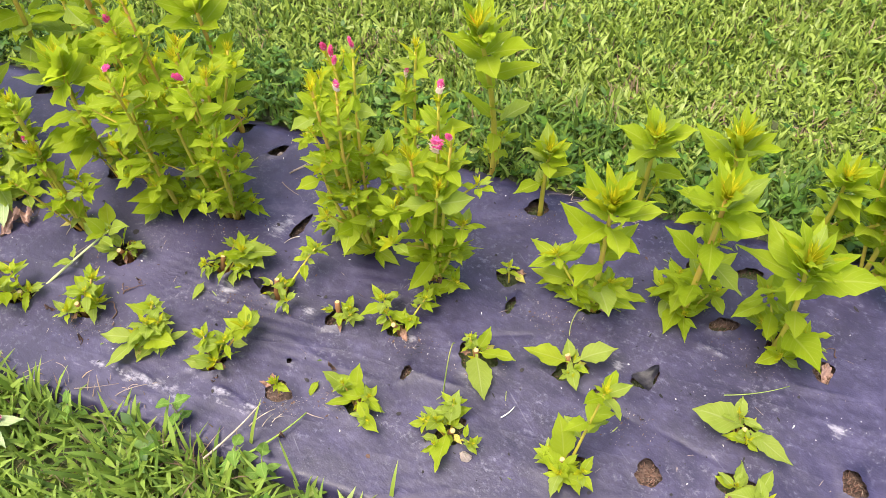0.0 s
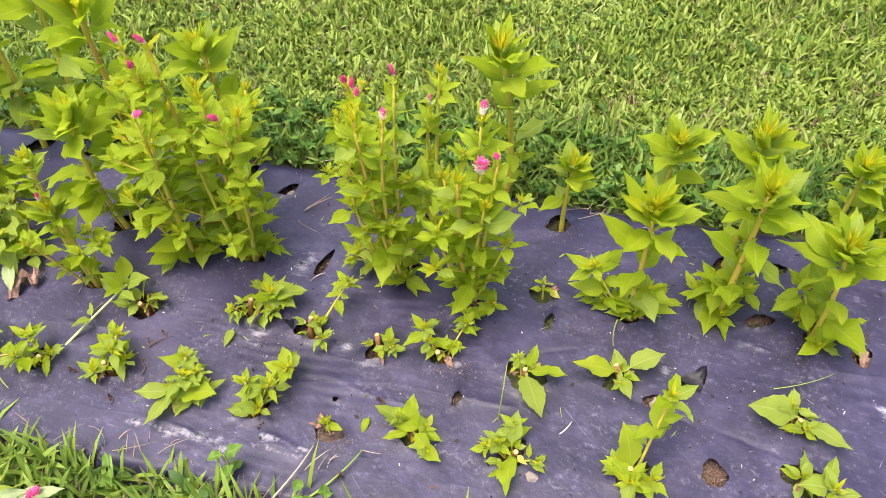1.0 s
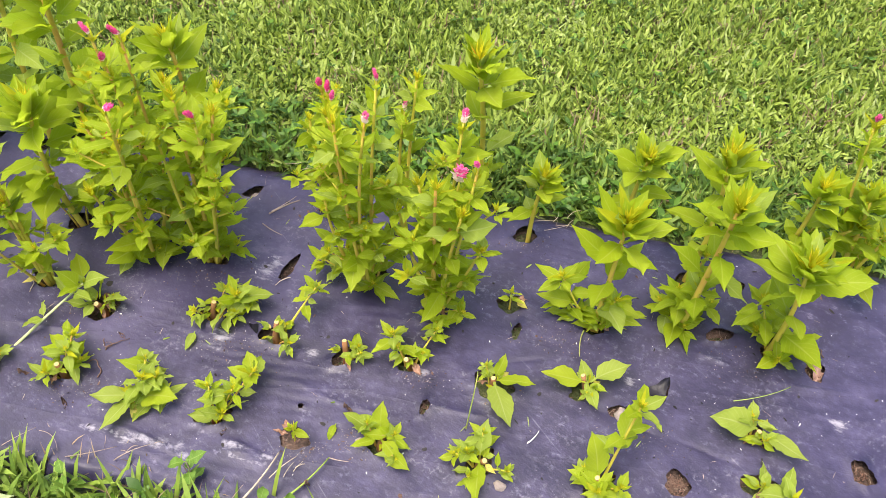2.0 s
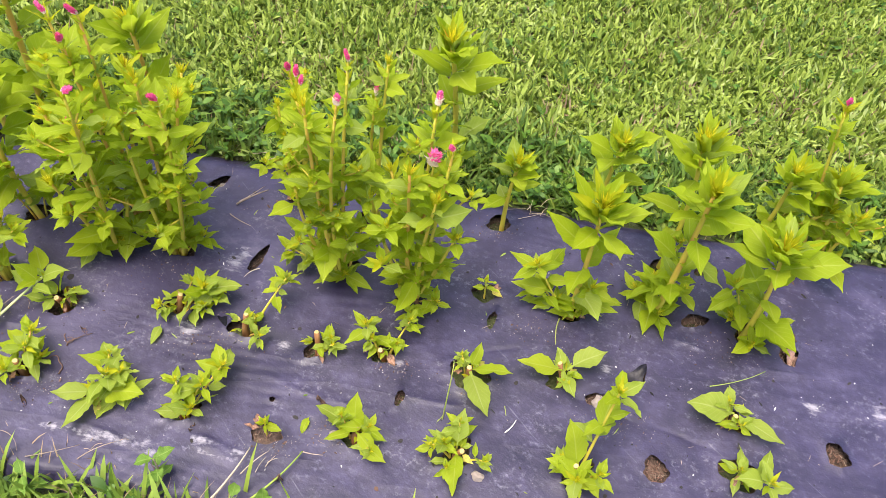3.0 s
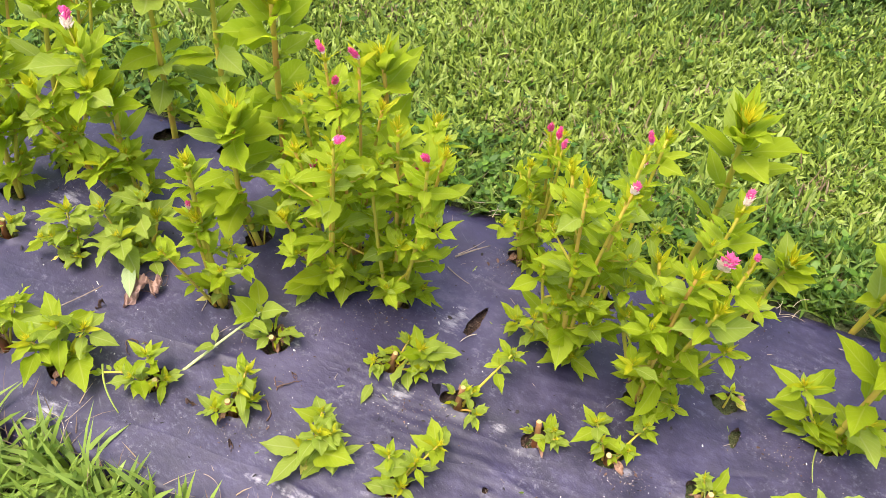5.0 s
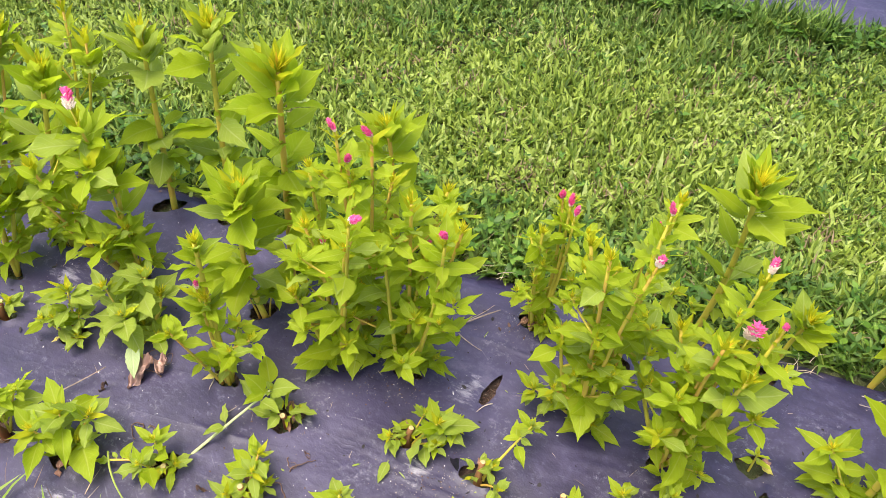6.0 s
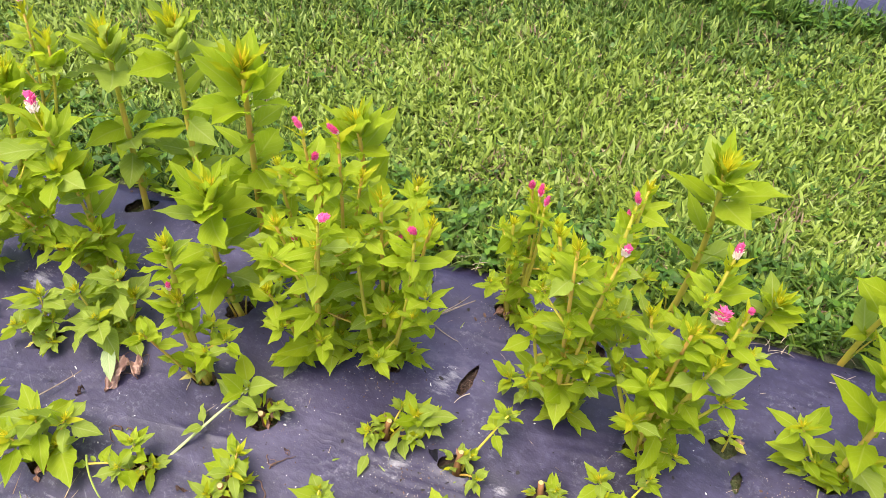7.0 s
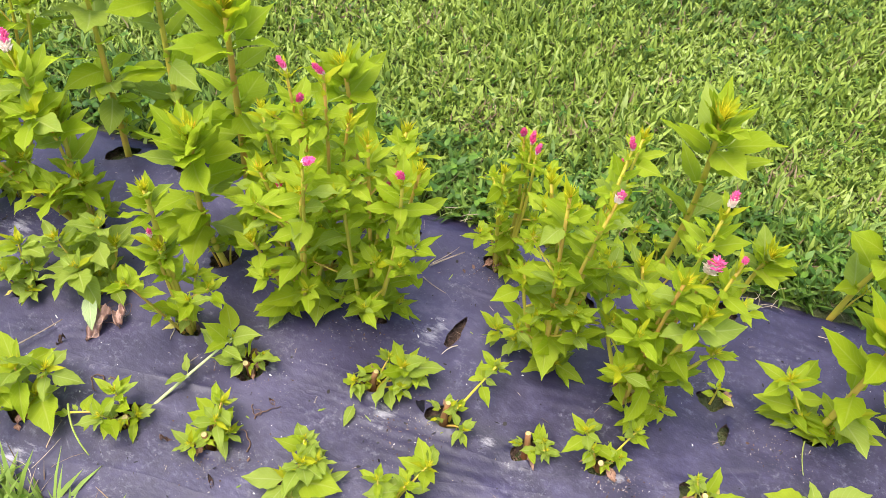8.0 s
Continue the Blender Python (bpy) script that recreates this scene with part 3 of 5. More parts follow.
def bract_mesh(name, count, mats, seed):
    """A tuft of thin pointed bracts at a growing tip, one high."""
    r = random.Random(seed)
    co, faces, kinds = [], [], []
    for i in range(count):
        t, e = i * 2.4 + r.uniform(-0.3, 0.3), r.uniform(0.75, 1.5)
        d = Vector((math.cos(t) * math.cos(e), math.sin(t) * math.cos(e), math.sin(e))) * r.uniform(0.6, 1.05)
        s = Vector((-math.sin(t), math.cos(t), 0)) * 0.052
        n = Vector((0, 0, 0.05))
        k = len(co)
        co += [-s * 0.5, s * 0.5, d * 0.5 + s, d * 0.5 - s, d, d * 0.5 + n]
        faces += [(k, k + 1, k + 2, k + 5), (k, k + 5, k + 3), (k + 5, k + 2, k + 4), (k + 3, k + 5, k + 4)]
        kinds += [1 if r.random() < 0.16 else 0] * 4
    me = bpy.data.meshes.new(name)
    me.from_pydata(co, [], faces)
    for m in mats:
        me.materials.append(m)
    me.polygons.foreach_set("material_index", kinds)
    return me


BRACTS = [bract_mesh(f"bracts_{k}", 20, (BUD, BUD_ORANGE), 70 + k) for k in range(3)]


def spike_mesh(name, seed, old):
    """A velvety flower spike one high: a lumpy cone of florets, pink above and faded below."""
    r = random.Random(seed)
    co, faces, kinds = [], [], []
    for i in range(80):
        s = i / 89
        z = 0.02 + 0.95 * s
        girth = (0.17 * math.sin(math.pi * min(1, 0.18 + s * 0.86)) ** 0.8 + 0.02) * r.uniform(0.55, 1.35)
        t = i * 2.399
        c = Vector((math.cos(t) * girth, math.sin(t) * girth, z))
        d = Vector((math.cos(t), math.sin(t), 0.55)).normalized()
        a = d.cross(Vector((0, 0, 1))).normalized()
        b = d.cross(a)
        q = r.uniform(0.06, 0.10)
        k = len(co)
        co += [c + a * q - d * 0.04, c + b * q - d * 0.04, c - a * q - d * 0.04, c - b * q - d * 0.04, c + d * r.uniform(0.05, 0.22) + Vector((0, 0, r.uniform(0, 0.12)))]
        faces += [(k, k + 1, k + 4), (k + 1, k + 2, k + 4), (k + 2, k + 3, k + 4), (k + 3, k, k + 4)]
        kinds += [1 if s < old + r.uniform(-0.08, 0.08) else 0] * 4
    k = len(co)
    ring = 7
    for z, w in ((0.0, 0.06), (0.3, 0.16), (0.7, 0.15), (0.98, 0.04)):
        co += [Vector((math.cos(math.tau * j / ring) * w, math.sin(math.tau * j / ring) * w, z)) for j in range(ring)]
    for i in range(3):
        for j in range(ring):
            n = (j + 1) % ring
            faces.append((k + i * ring + j, k + i * ring + n, k + (i + 1) * ring + n, k + (i + 1) * ring + j))
            kinds.append(1 if i / 3 < old else 0)
    me = bpy.data.meshes.new(name)
    me.from_pydata(co, [], faces)
    me.materials.append(PETAL)
    me.materials.append(PETAL_OLD)
    me.polygons.foreach_set("material_index", kinds)
    return me


SPIKES = [spike_mesh("spike_fresh", 5, 0.12), spike_mesh("spike_half", 6, 0.42), spike_mesh("spike_faded", 7, 0.75)]


SOFT = {"share": 0.0}


def leaf_at(parent, at, turn, rise, length, kind, r, widen=1.0, shapes=(0, 1, 2, 3, 4, 7)):
    if kind in ("mature", "fresh") and r.random() < SOFT["share"]:
        kind = "soft"
    me = LEAF_MESH[kind][r.choice(shapes)]
    ob = new("leaf", me)
    ob.parent = parent
    roll = r.gauss(0, 0.32)
    m = Matrix.Translation(at) @ Euler((0, 0, turn - math.pi / 2)).to_matrix().to_4x4() @ Euler((rise, 0, 0)).to_matrix().to_4x4() @ Euler((0, roll, 0)).to_matrix().to_4x4()
    ob.matrix_basis = m @ Matrix.Diagonal((length * widen * r.uniform(0.85, 1.15) * r.choice((-1, 1)), length, length, 1))
    return ob


def bud_at(parent, m, q, r):
    bud = new("flower_bud", r.choice(BRACTS))
    bud.parent = parent
    bud.matrix_basis = m @ Matrix.Diagonal((q * 1.1, q * 1.1, q * 1.3, 1))


def rosette(parent, at, size, r, outer=5, rise=0.15, axis=None):
    """A small whorl at a shoot's tip: spread outer leaves, half-raised inner ones, thin yellow ones in the heart."""
    turn = r.uniform(0, 6.28)
    ax, ay = (axis.x, axis.y) if axis else (0.0, 0.0)
    for ring, count, long, up, wide, kinds in ((0, outer, 1.0, rise, 1.05, ("fresh", "fresh", "mature")), (1, outer - 1, 0.68, rise + 0.4, 0.95, ("fresh", "fresh", "young")),
                                               (2, 4, 0.40, 1.0, 0.8, ("young", "young", "fresh"))):
        for i in range(count):
            turn += 2.4 + r.gauss(0, 0.3)
            tilt = 0.9 * (ax * math.cos(turn) + ay * math.sin(turn))
            big = size * long * r.uniform(0.7, 1.18)
            leaf_at(parent, Vector(at) - Vector((0, 0, 0.006 * (2 - ring))), turn, up - tilt + r.gauss(0, 0.22), big, r.choice(kinds), r, wide * r.uniform(0.88, 1.15),
                    ((0, 1, 2, 2) if ring == 0 else FLAT) if ring < 2 else CUPPED)


def shoot(base, tip, kind, size, r):
    """One stem with its leaves and growing tip, from the foot of the plant to the tip."""
    tip = Vector(tip)
    if kind in ("flower", "bigflower"):
        tip.z -= 0.040 if kind == "bigflower" else 0.032
    low_leaves = kind == "leafy"
    kind = "crown" if low_leaves else kind
    tall = kind in ("crown", "slim", "flower", "bigflower")
    flat = Vector((tip.x, tip.y, 0))
    reach, h = flat.length, tip.z
    foot = flat.normalized() * min(0.012, reach * 0.4) if reach > 0.001 else Vector((0, 0, 0))
    foot.z = -0.02
    if tall:
        bow = 0.35 if kind == "crown" else r.uniform(0.5, 0.8)
        mid = Vector((tip.x * bow, tip.y * bow, h * 0.5)) + Vector((r.gauss(0, 0.014), r.gauss(0, 0.014), 0))
        thick = {"crown": 0.0050 + 0.0075 * h, "slim": 0.0052}.get(kind, 0.0048)
    else:
        mid = Vector((tip.x * 0.55, tip.y * 0.55, max(h * 0.45, 0.012)))
        thick = 0.0026 + 0.006 * max(0, h + reach - 0.1)
    line = bent(foot, mid, tip)
    radii = [thick * (1.0 - 0.45 * i / 8) for i in range(9)]
    stem = part("stem", tube(line, radii, 8), PALE_STEM if not tall and reach > 0.16 else STEM, base)
    total = sum((line[i + 1] - line[i]).length for i in range(8))
    way = (line[-1] - line[-3]).normalized().to_track_quat("Z", "Y").to_matrix().to_4x4()

    def along(s):
        k = min(7.999, max(0.0, s * 8))
        i = int(k)
        return line[i].lerp(line[i + 1], k - i)

    turn = r.uniform(0, 6.28)
    if kind == "crown":
        # a few broad leaves hang from the bare stem below the crown
        for i in range(max(4, int(total / 0.058))):
            s = 0.28 + 0.54 * (i + r.uniform(0.2, 0.8)) / max(4, int(total / 0.058))
            turn += 2.4 + r.gauss(0, 0.35)
            leaf_at(stem, along(s), turn, r.gauss(0.42, 0.2), size * r.uniform(0.8, 1.2), r.choice(("mature", "mature", "fresh")), r, r.uniform(1.0, 1.25), (0, 1, 2, 2))
            if r.random() < 0.5:
                for _ in range(3):
                    leaf_at(stem, along(s), turn + r.gauss(0, 0.8), r.gauss(0.75, 0.25), size * r.uniform(0.22, 0.4), "fresh", r, 0.9, FLAT)
        if low_leaves:
            for i in range(int(total / 0.045)):
                turn += 2.4 + r.gauss(0, 0.4)
                leaf_at(stem, along(r.uniform(0.10, 0.6)), turn, r.gauss(0.15, 0.25), size * r.uniform(0.7, 1.1), "mature", r, r.uniform(0.95, 1.25), (1, 2, 3, 4))
        # the crown itself: a tall cup of upright leaves whose tips flare, with a spiky yellow heart
        for count, s0, long, up, wide, kinds, shapes in ((5, 0.85, 1.15, 0.48, 1.10, ("mature", "fresh"), (0, 1, 2)), (6, 0.90, 1.10, 0.88, 1.0, ("fresh", "fresh", "mature"), (0, 1, 2)),
                                                         (8, 0.95, 0.92, 1.10, 0.75, ("fresh", "fresh", "young"), (0, 1, 2)), (7, 0.985, 0.66, 1.18, 0.65, ("young",), (0, 1, 2))):
            for i in range(count):
                turn += 2.4 + r.gauss(0, 0.2)
                leaf_at(stem, along(s0 + r.uniform(-0.02, 0.015)), turn, up + r.gauss(0, 0.13), size * long * r.uniform(0.75, 1.12), r.choice(kinds), r, wide * r.uniform(0.9, 1.15), shapes)
    elif tall:
        n = int(total / 0.060)
        first = r.uniform(0.12, 0.30)
        for i in range(n):
            s = first + (0.90 - first) * (i + 0.5) / max(n, 1)
            turn += 2.4 + r.gauss(0, 0.5)
            big = size * r.uniform(0.8, 1.3) * (1.45 - 0.4 * s)
            age = "mature" if r.random() > 0.25 + s * 0.5 else "fresh"
            if r.random() < 0.004:
                age = "yellow"
            leaf_at(stem, along(s), turn, r.gauss(0.32 + 0.3 * s, 0.28), big, age, r, r.uniform(0.85, 1.2), (0, 1, 2, 2, 3, 7))
            if r.random() < 0.27 and s > 0.2:
                out = turn + r.gauss(0, 0.5)
                far = r.uniform(0.045, 0.095) * (1.15 - 0.5 * s)
                root = along(s)
                end = root + Vector((math.cos(out) * far, math.sin(out) * far, far * r.uniform(0.5, 1.1)))
                side_line = bent(root, root.lerp(end, 0.55) + Vector((0, 0, -0.006)), end)
                twig = part("side_branch", tube(side_line, [0.0026 - 0.00012 * q for q in range(9)], 6), STEM, base)
                rosette(twig, end, size * 0.95, r, 4, 0.35)
                if r.random() < 0.7:
                    bud_at(twig, Matrix.Translation(end), 0.012, r)
            elif r.random() < 0.55:
                for q in range(r.randint(2, 4)):
                    leaf_at(stem, along(s), turn + r.gauss(0, 0.9), r.gauss(0.7, 0.3), big * r.uniform(0.32, 0.55), "fresh", r, 0.95, FLAT)
        rose = 13
        for i in range(rose):
            k = i / (rose - 1)
            turn += 2.4 + r.gauss(0, 0.2)
            big = size * (1.15 - 0.6 * k) * r.uniform(0.75, 1.15)
            leaf_at(stem, along(0.86 + 0.14 * k), turn, 0.30 + 0.95 * k + r.gauss(0, 0.18), big * (1.15 if kind == "slim" else 1.12 - 0.25 * k), r.choice(("fresh", "fresh", "mature")) if k < 0.6 else "young", r, 1.1 - 0.35 * k,
                    (0, 1, 2, 7))
    else:
        lean = Vector((way[0][2], way[1][2], 0)) * 0.5
        rosette(stem, line[-1], size * 0.92, r, r.choice((4, 5, 5)), 0.34, lean)
        turn = r.uniform(0, 6.28)
        for i in range(r.choice((1, 2, 2, 3))):
            # older leaves on longer stalks stand out of the whorl
            turn += 2.4 + r.gauss(0, 0.4)
            leaf_at(stem, along(r.uniform(0.5, 0.85)), turn, r.gauss(0.18, 0.2), size * r.uniform(1.05, 1.4), r.choice(("mature", "fresh", "fresh")), r, r.uniform(0.9, 1.1), ARCHED)
        if reach > 0.16:
            # the lying branch ends in a few broad leaves
            for i in range(6):
                turn += 2.4 + r.gauss(0, 0.3)
                leaf_at(stem, along(r.uniform(0.78, 1.0)), turn, r.gauss(0.35, 0.25), size * r.uniform(1.2, 1.8), "mature", r, 1.15, ARCHED)
        elif total > 0.1:
            for i in range(int(total / 0.04)):
                turn += 2.4
                leaf_at(stem, along(r.uniform(0.35, 0.8)), turn, r.gauss(0.35, 0.2), size * r.uniform(0.5, 1.0), "fresh", r)
    if kind in ("flower", "bigflower"):
        for i in range(3 if kind == "flower" else 1):
            turn += 2.2 + r.gauss(0, 0.3)
            leaf_at(stem, line[-1], turn, r.uniform(0.7, 1.15), size * r.uniform(0.6, 1.0), r.choice(("fresh", "young")), r, 0.85, (0, 1, 2))
        long = 0.044 if kind == "bigflower" else r.uniform(0.024, 0.032)
        wide = long * (1.1 if kind == "bigflower" else 0.76)
        stalk = 0.034 if kind == "bigflower" else 0.022
        part("flower_stalk", tube([line[-1], line[-1] + way.to_3x3() @ Vector((0, 0, stalk))], [0.0024, 0.0018]), STEM, stem)
        fl = new("flower_spike", SPIKES[1 if kind == "bigflower" else r.choice((0, 0, 1))])
        fl.parent = stem
        fl.matrix_basis = Matrix.Translation(line[-1] + way.to_3x3() @ Vector((0, 0, stalk))) @ way @ Euler((r.gauss(0, 0.3), r.gauss(0, 0.3), r.uniform(0, 6))).to_matrix().to_4x4() @ Matrix.Diagonal((wide * r.uniform(0.95, 1.3), wide * r.uniform(0.7, 0.95), long, 1))
        tagged(fl, "magenta velvety flower spike fading to white below")
    else:
        q = {"crown": 0.37 * size, "slim": 0.022, "sprout": 0.24 * size}[kind]
        bud_at(stem, Matrix.Translation(line[-1] + way.to_3x3() @ Vector((0, 0, 0.08 * q))) @ way, q, r)


def plant(x, y, label, shoots, wilted=0, hole=(0.036, 0.025), soft=0.12, leaves=()):
    SOFT["share"] = soft if "stub" not in label else 0.25 + 0.6 * soft
    r = random.Random(round(x * 977 + y * 7919))
    base = new("celosia_plant")
    base.empty_display_size = 0.02
    base.matrix_world = Matrix.Translation((x, y, 0))
    tagged(base, label, "plant", "celosia plants in the bed")
    HOLES.append((x, y, hole[0] * r.uniform(0.85, 1.2), hole[1] * r.uniform(0.85, 1.2), r.uniform(-0.6, 0.9)))
    cut_back = "stub" in label or "base" in label or "regrowth" in label
    if cut_back:
        h = r.uniform(0.026, 0.044)
        lean = Vector((r.gauss(0, 0.008), r.gauss(0, 0.008), h))
        stub = part("cut_stub", tube([(0, 0, -0.03), (0, 0, 0), lean * 0.6, lean], [0.0095, 0.0075, 0.0062, 0.0058], 10), STUB, base, "brown cut stem stub")
        part("cut_face", tube([lean * 0.99, lean * 1.03], [0.0056, 0.0046], 10), CUT, stub, "cream cut end of the stem")
    for dx, dy, h, kind, size in shoots:
        if cut_back and kind == "sprout" and math.hypot(dx, dy) < 0.026:
            # shoots stand round the stub, not over it
            t = math.atan2(dy, dx) if math.hypot(dx, dy) > 0.004 else r.uniform(0, 6.28)
            dx, dy = 0.028 * math.cos(t), 0.028 * math.sin(t)
        shoot(base, (dx, dy, h), kind, size * (0.86 if cut_back and kind == "sprout" and h < 0.1 else 1.0), r)
    if cut_back:
        for i in range(3):
            # short buds breaking from the stub's sides
            t = i * 2.1 + r.uniform(0, 1.2)
            at = Vector((0.010 * math.cos(t), 0.010 * math.sin(t), r.uniform(0.010, 0.030)))
            for q in range(4):
                leaf_at(base, at, t + r.gauss(0, 0.6), r.gauss(0.5, 0.3), r.uniform(0.018, 0.034), r.choice(("fresh", "fresh", "young")), r, 1.1, FLAT)
    for heading, rise, length in leaves:
        t = radians(heading)
        leaf_at(base, (0.006 * math.cos(t), 0.006 * math.sin(t), 0.028), t, rise, length * 0.90, "fresh", r, 1.15, (0, 1, 1, 2))
    for i in range(wilted):
        t = r.uniform(0, 6.28)
        leaf_at(base, (0.012 * math.cos(t), 0.012 * math.sin(t), 0.016), t, r.uniform(-0.3, 0.15), r.uniform(0.022, 0.04), r.choice(("dry", "dry", "yellow")), r)
    SOFT["share"] = 0.0
    return base


plant(-0.191, 1.578, "leafy celosia plant with pink flower tips beside torn hole", [
    (0.028, -0.040, 0.424, "flower", 0.045),
    (0.013, -0.025, 0.430, "flower", 0.04),
    (0.039, -0.057, 0.418, "flower", 0.04),
    (-0.016, -0.052, 0.339, "slim", 0.045),
    (0.039, -0.017, 0.256, "slim", 0.045),
    (-0.013, 0.001, 0.143, "slim", 0.04),
    (0.033, -0.004, 0.088, "sprout", 0.045),
    (0.02, -0.03, 0.03, "sprout", 0.045),
    (-0.03, 0.0, 0.10, "sprout", 0.05)], wilted=4, hole=(0.040, 0.03))
plant(-0.06, 1.337, "tall bushy celosia with several pink flower spikes", [
    (-0.084, -0.017, 0.295, "slim", 0.05),
    (-0.041, 0.004, 0.421, "slim", 0.055),
    (-0.067, 0.011, 0.504, "slim", 0.05),
    (-0.040, -0.060, 0.545, "slim", 0.06),
    (0.022, -0.092, 0.595, "flower", 0.05),
    (0.037, -0.016, 0.63, "flower", 0.05),
    (-0.112, 0.016, 0.055, "sprout", 0.06),
    (-0.02, -0.057, 0.287, "slim", 0.05),
    (-0.048, 0.011, 0.104, "sprout", 0.066),
    (0.011, -0.032, 0.035, "sprout", 0.06),
    (0.051, -0.017, 0.176, "sprout", 0.06),
    (-0.073, 0.007, 0.035, "sprout", 0.05),
    (-0.015, 0.004, 0.046, "sprout", 0.055)], wilted=3)
plant(0.105, 1.275, "tall bushy celosia with bright magenta flower and cut brown base", [
    (-0.049, 0.05, 0.355, "slim", 0.06),
    (-0.008, -0.057, 0.452, "slim", 0.06),
    (0.033, -0.019, 0.452, "bigflower", 0.05),
    (0.068, -0.040, 0.514, "flower", 0.05),
    (0.035, 0.021, 0.565, "flower", 0.05),
    (0.045, -0.070, 0.395, "slim", 0.06),
    (0.09, -0.06, 0.282, "sprout", 0.066),
    (-0.02, 0.01, 0.054, "sprout", 0.066),
    (-0.105, 0.088, 0.307, "slim", 0.055),
    (-0.008, -0.022, 0.312, "slim", 0.055),
    (0.005, -0.003, 0.164, "sprout", 0.06),
    (0.06, -0.037, 0.038, "sprout", 0.06),
    (0.003, -0.069, 0.035, "sprout", 0.048),
    (0.065, -0.041, 0.164, "sprout", 0.05),
    (0.022, -0.012, 0.061, "sprout", 0.05)], wilted=5)
plant(0.0, 1.5, "slender celosia with orange tip and pink spike", [
    (0.007, 0.027, 0.395, "flower", 0.045),
    (0.036, 0.038, 0.461, "slim", 0.055)])
plant(0.19, 1.655, "tall celosia with broad leaf crown on thick stem", [
    (-0.023, -0.083, 0.495, "crown", 0.105),
    (0.021, -0.009, 0.123, "sprout", 0.045),
    (-0.026, 0.01, 0.046, "sprout", 0.04)])
plant(0.322, 1.52, "young celosia with single leaf crown in round hole", [
    (0.022, -0.015, 0.222, "crown", 0.075)])
plant(0.482, 1.25, "stout celosia with broad yellow-centred leaf crown", [
    (0.003, 0.005, 0.348, "crown", 0.11),
    (-0.093, 0.03, 0.138, "sprout", 0.070),
    (0.027, -0.012, 0.115, "sprout", 0.070),
    (-0.036, 0.008, 0.035, "sprout", 0.070),
    (0.015, -0.012, 0.035, "sprout", 0.063),
    (0.062, 0.020, 0.050, "sprout", 0.060),
    (-0.066, 0.023, 0.055, "sprout", 0.063)], wilted=3)
plant(0.687, 1.27, "celosia with leaning stem and broad crown", [
    (-0.006, -0.034, 0.43, "crown", 0.1),
    (-0.012, 0.007, 0.037, "sprout", 0.077),
    (-0.028, 0.016, 0.111, "sprout", 0.063),
    (0.055, 0.022, 0.060, "sprout", 0.060),
    (-0.052, 0.028, 0.048, "sprout", 0.063),
    (0.009, -0.006, 0.144, "sprout", 0.070),
    (-0.004, -0.031, 0.035, "sprout", 0.063)], wilted=2)
plant(0.9, 1.22, "celosia with large leaf crown beside bed hole", [
    (-0.042, -0.011, 0.30, "crown", 0.115),
    (-0.043, 0.018, 0.035, "sprout", 0.077),
    (0.025, -0.023, 0.07, "sprout", 0.070),
    (-0.058, 0.044, 0.12, "sprout", 0.070),
    (-0.013, -0.049, 0.035, "sprout", 0.056)], wilted=2)
plant(0.572, 1.575, "celosia crown at the grassy bed edge", [
    (-0.002, -0.071, 0.3, "crown", 0.09),
    (0.03, -0.013, 0.095, "sprout", 0.04)])
plant(0.73, 1.41, "celosia with yellow-centred crown on pinkish stem", [
    (-0.006, 0.041, 0.366, "crown", 0.105),
    (-0.001, 0, 0.048, "sprout", 0.045),
    (0.014, -0.008, 0.103, "sprout", 0.05)])
plant(0.97, 1.5, "branched celosia with yellowish leaf tips", [
    (-0.012, -0.045, 0.29, "crown", 0.08),
    (0.09, -0.075, 0.206, "crown", 0.07),
    (0.042, -0.015, 0.143, "slim", 0.055)])
plant(1.1, 1.43, "celosia with single pink flower spike at bed edge", [
    (-0.086, 0.065, 0.472, "flower", 0.055),
    (-0.029, 0.024, 0.281, "crown", 0.08),
    (0.007, -0.006, 0.141, "slim", 0.055),
    (0.019, -0.04, 0.223, "slim", 0.06)])
plant(0.058, 1.115, "cut-back celosia stub with two leafy side shoots", [
    (-0.04, 0.03, 0.065, "sprout", 0.056),
    (0.054, 0.046, 0.065, "sprout", 0.0504),
    (-0.023, -0, 0.058, "sprout", 0.0392),
    (0.027, -0.001, 0.043, "sprout", 0.0336)], wilted=2, soft=0.4, hole=(0.032, 0.026))
plant(-0.088, 1.118, "small cut celosia stub regrowing pale leaves", [
    (0.004, 0.001, 0.032, "sprout", 0.0504),
    (0.033, -0.011, 0.035, "sprout", 0.0392)], wilted=1, soft=0.8)
plant(-0.258, 1.16, "cut celosia stub in torn hole with leaning shoot", [
    (0.089, 0.08, 0.09, "sprout", 0.056),
    (0.014, 0.004, 0.036, "sprout", 0.0392),
    (0.042, -0.037, 0.035, "sprout", 0.0392)], wilted=2, soft=0.6, hole=(0.036, 0.028))
plant(-0.417, 1.212, "low spreading celosia regrowth with bright leaves", [
    (0.062, 0.012, 0.060, "sprout", 0.088),
    (-0.029, -0.020, 0.035, "sprout", 0.042),
    (0.030, 0.035, 0.050, "sprout", 0.055),
    (0.094, 0.022, 0.045, "sprout", 0.064),
    (0.066, -0.018, 0.035, "sprout", 0.050)], wilted=2, soft=0.5)
plant(-0.676, 1.205, "cut celosia stub with wilted reddish base", [
    (0.030, 0.014, 0.034, "sprout", 0.028)], wilted=7, soft=0.7, hole=(0.036, 0.028), leaves=((5, 0.30, 0.080), (85, 0.75, 0.062), (205, 0.10, 0.055), (240, 0.0, 0.05), (150, 0.5, 0.05)))
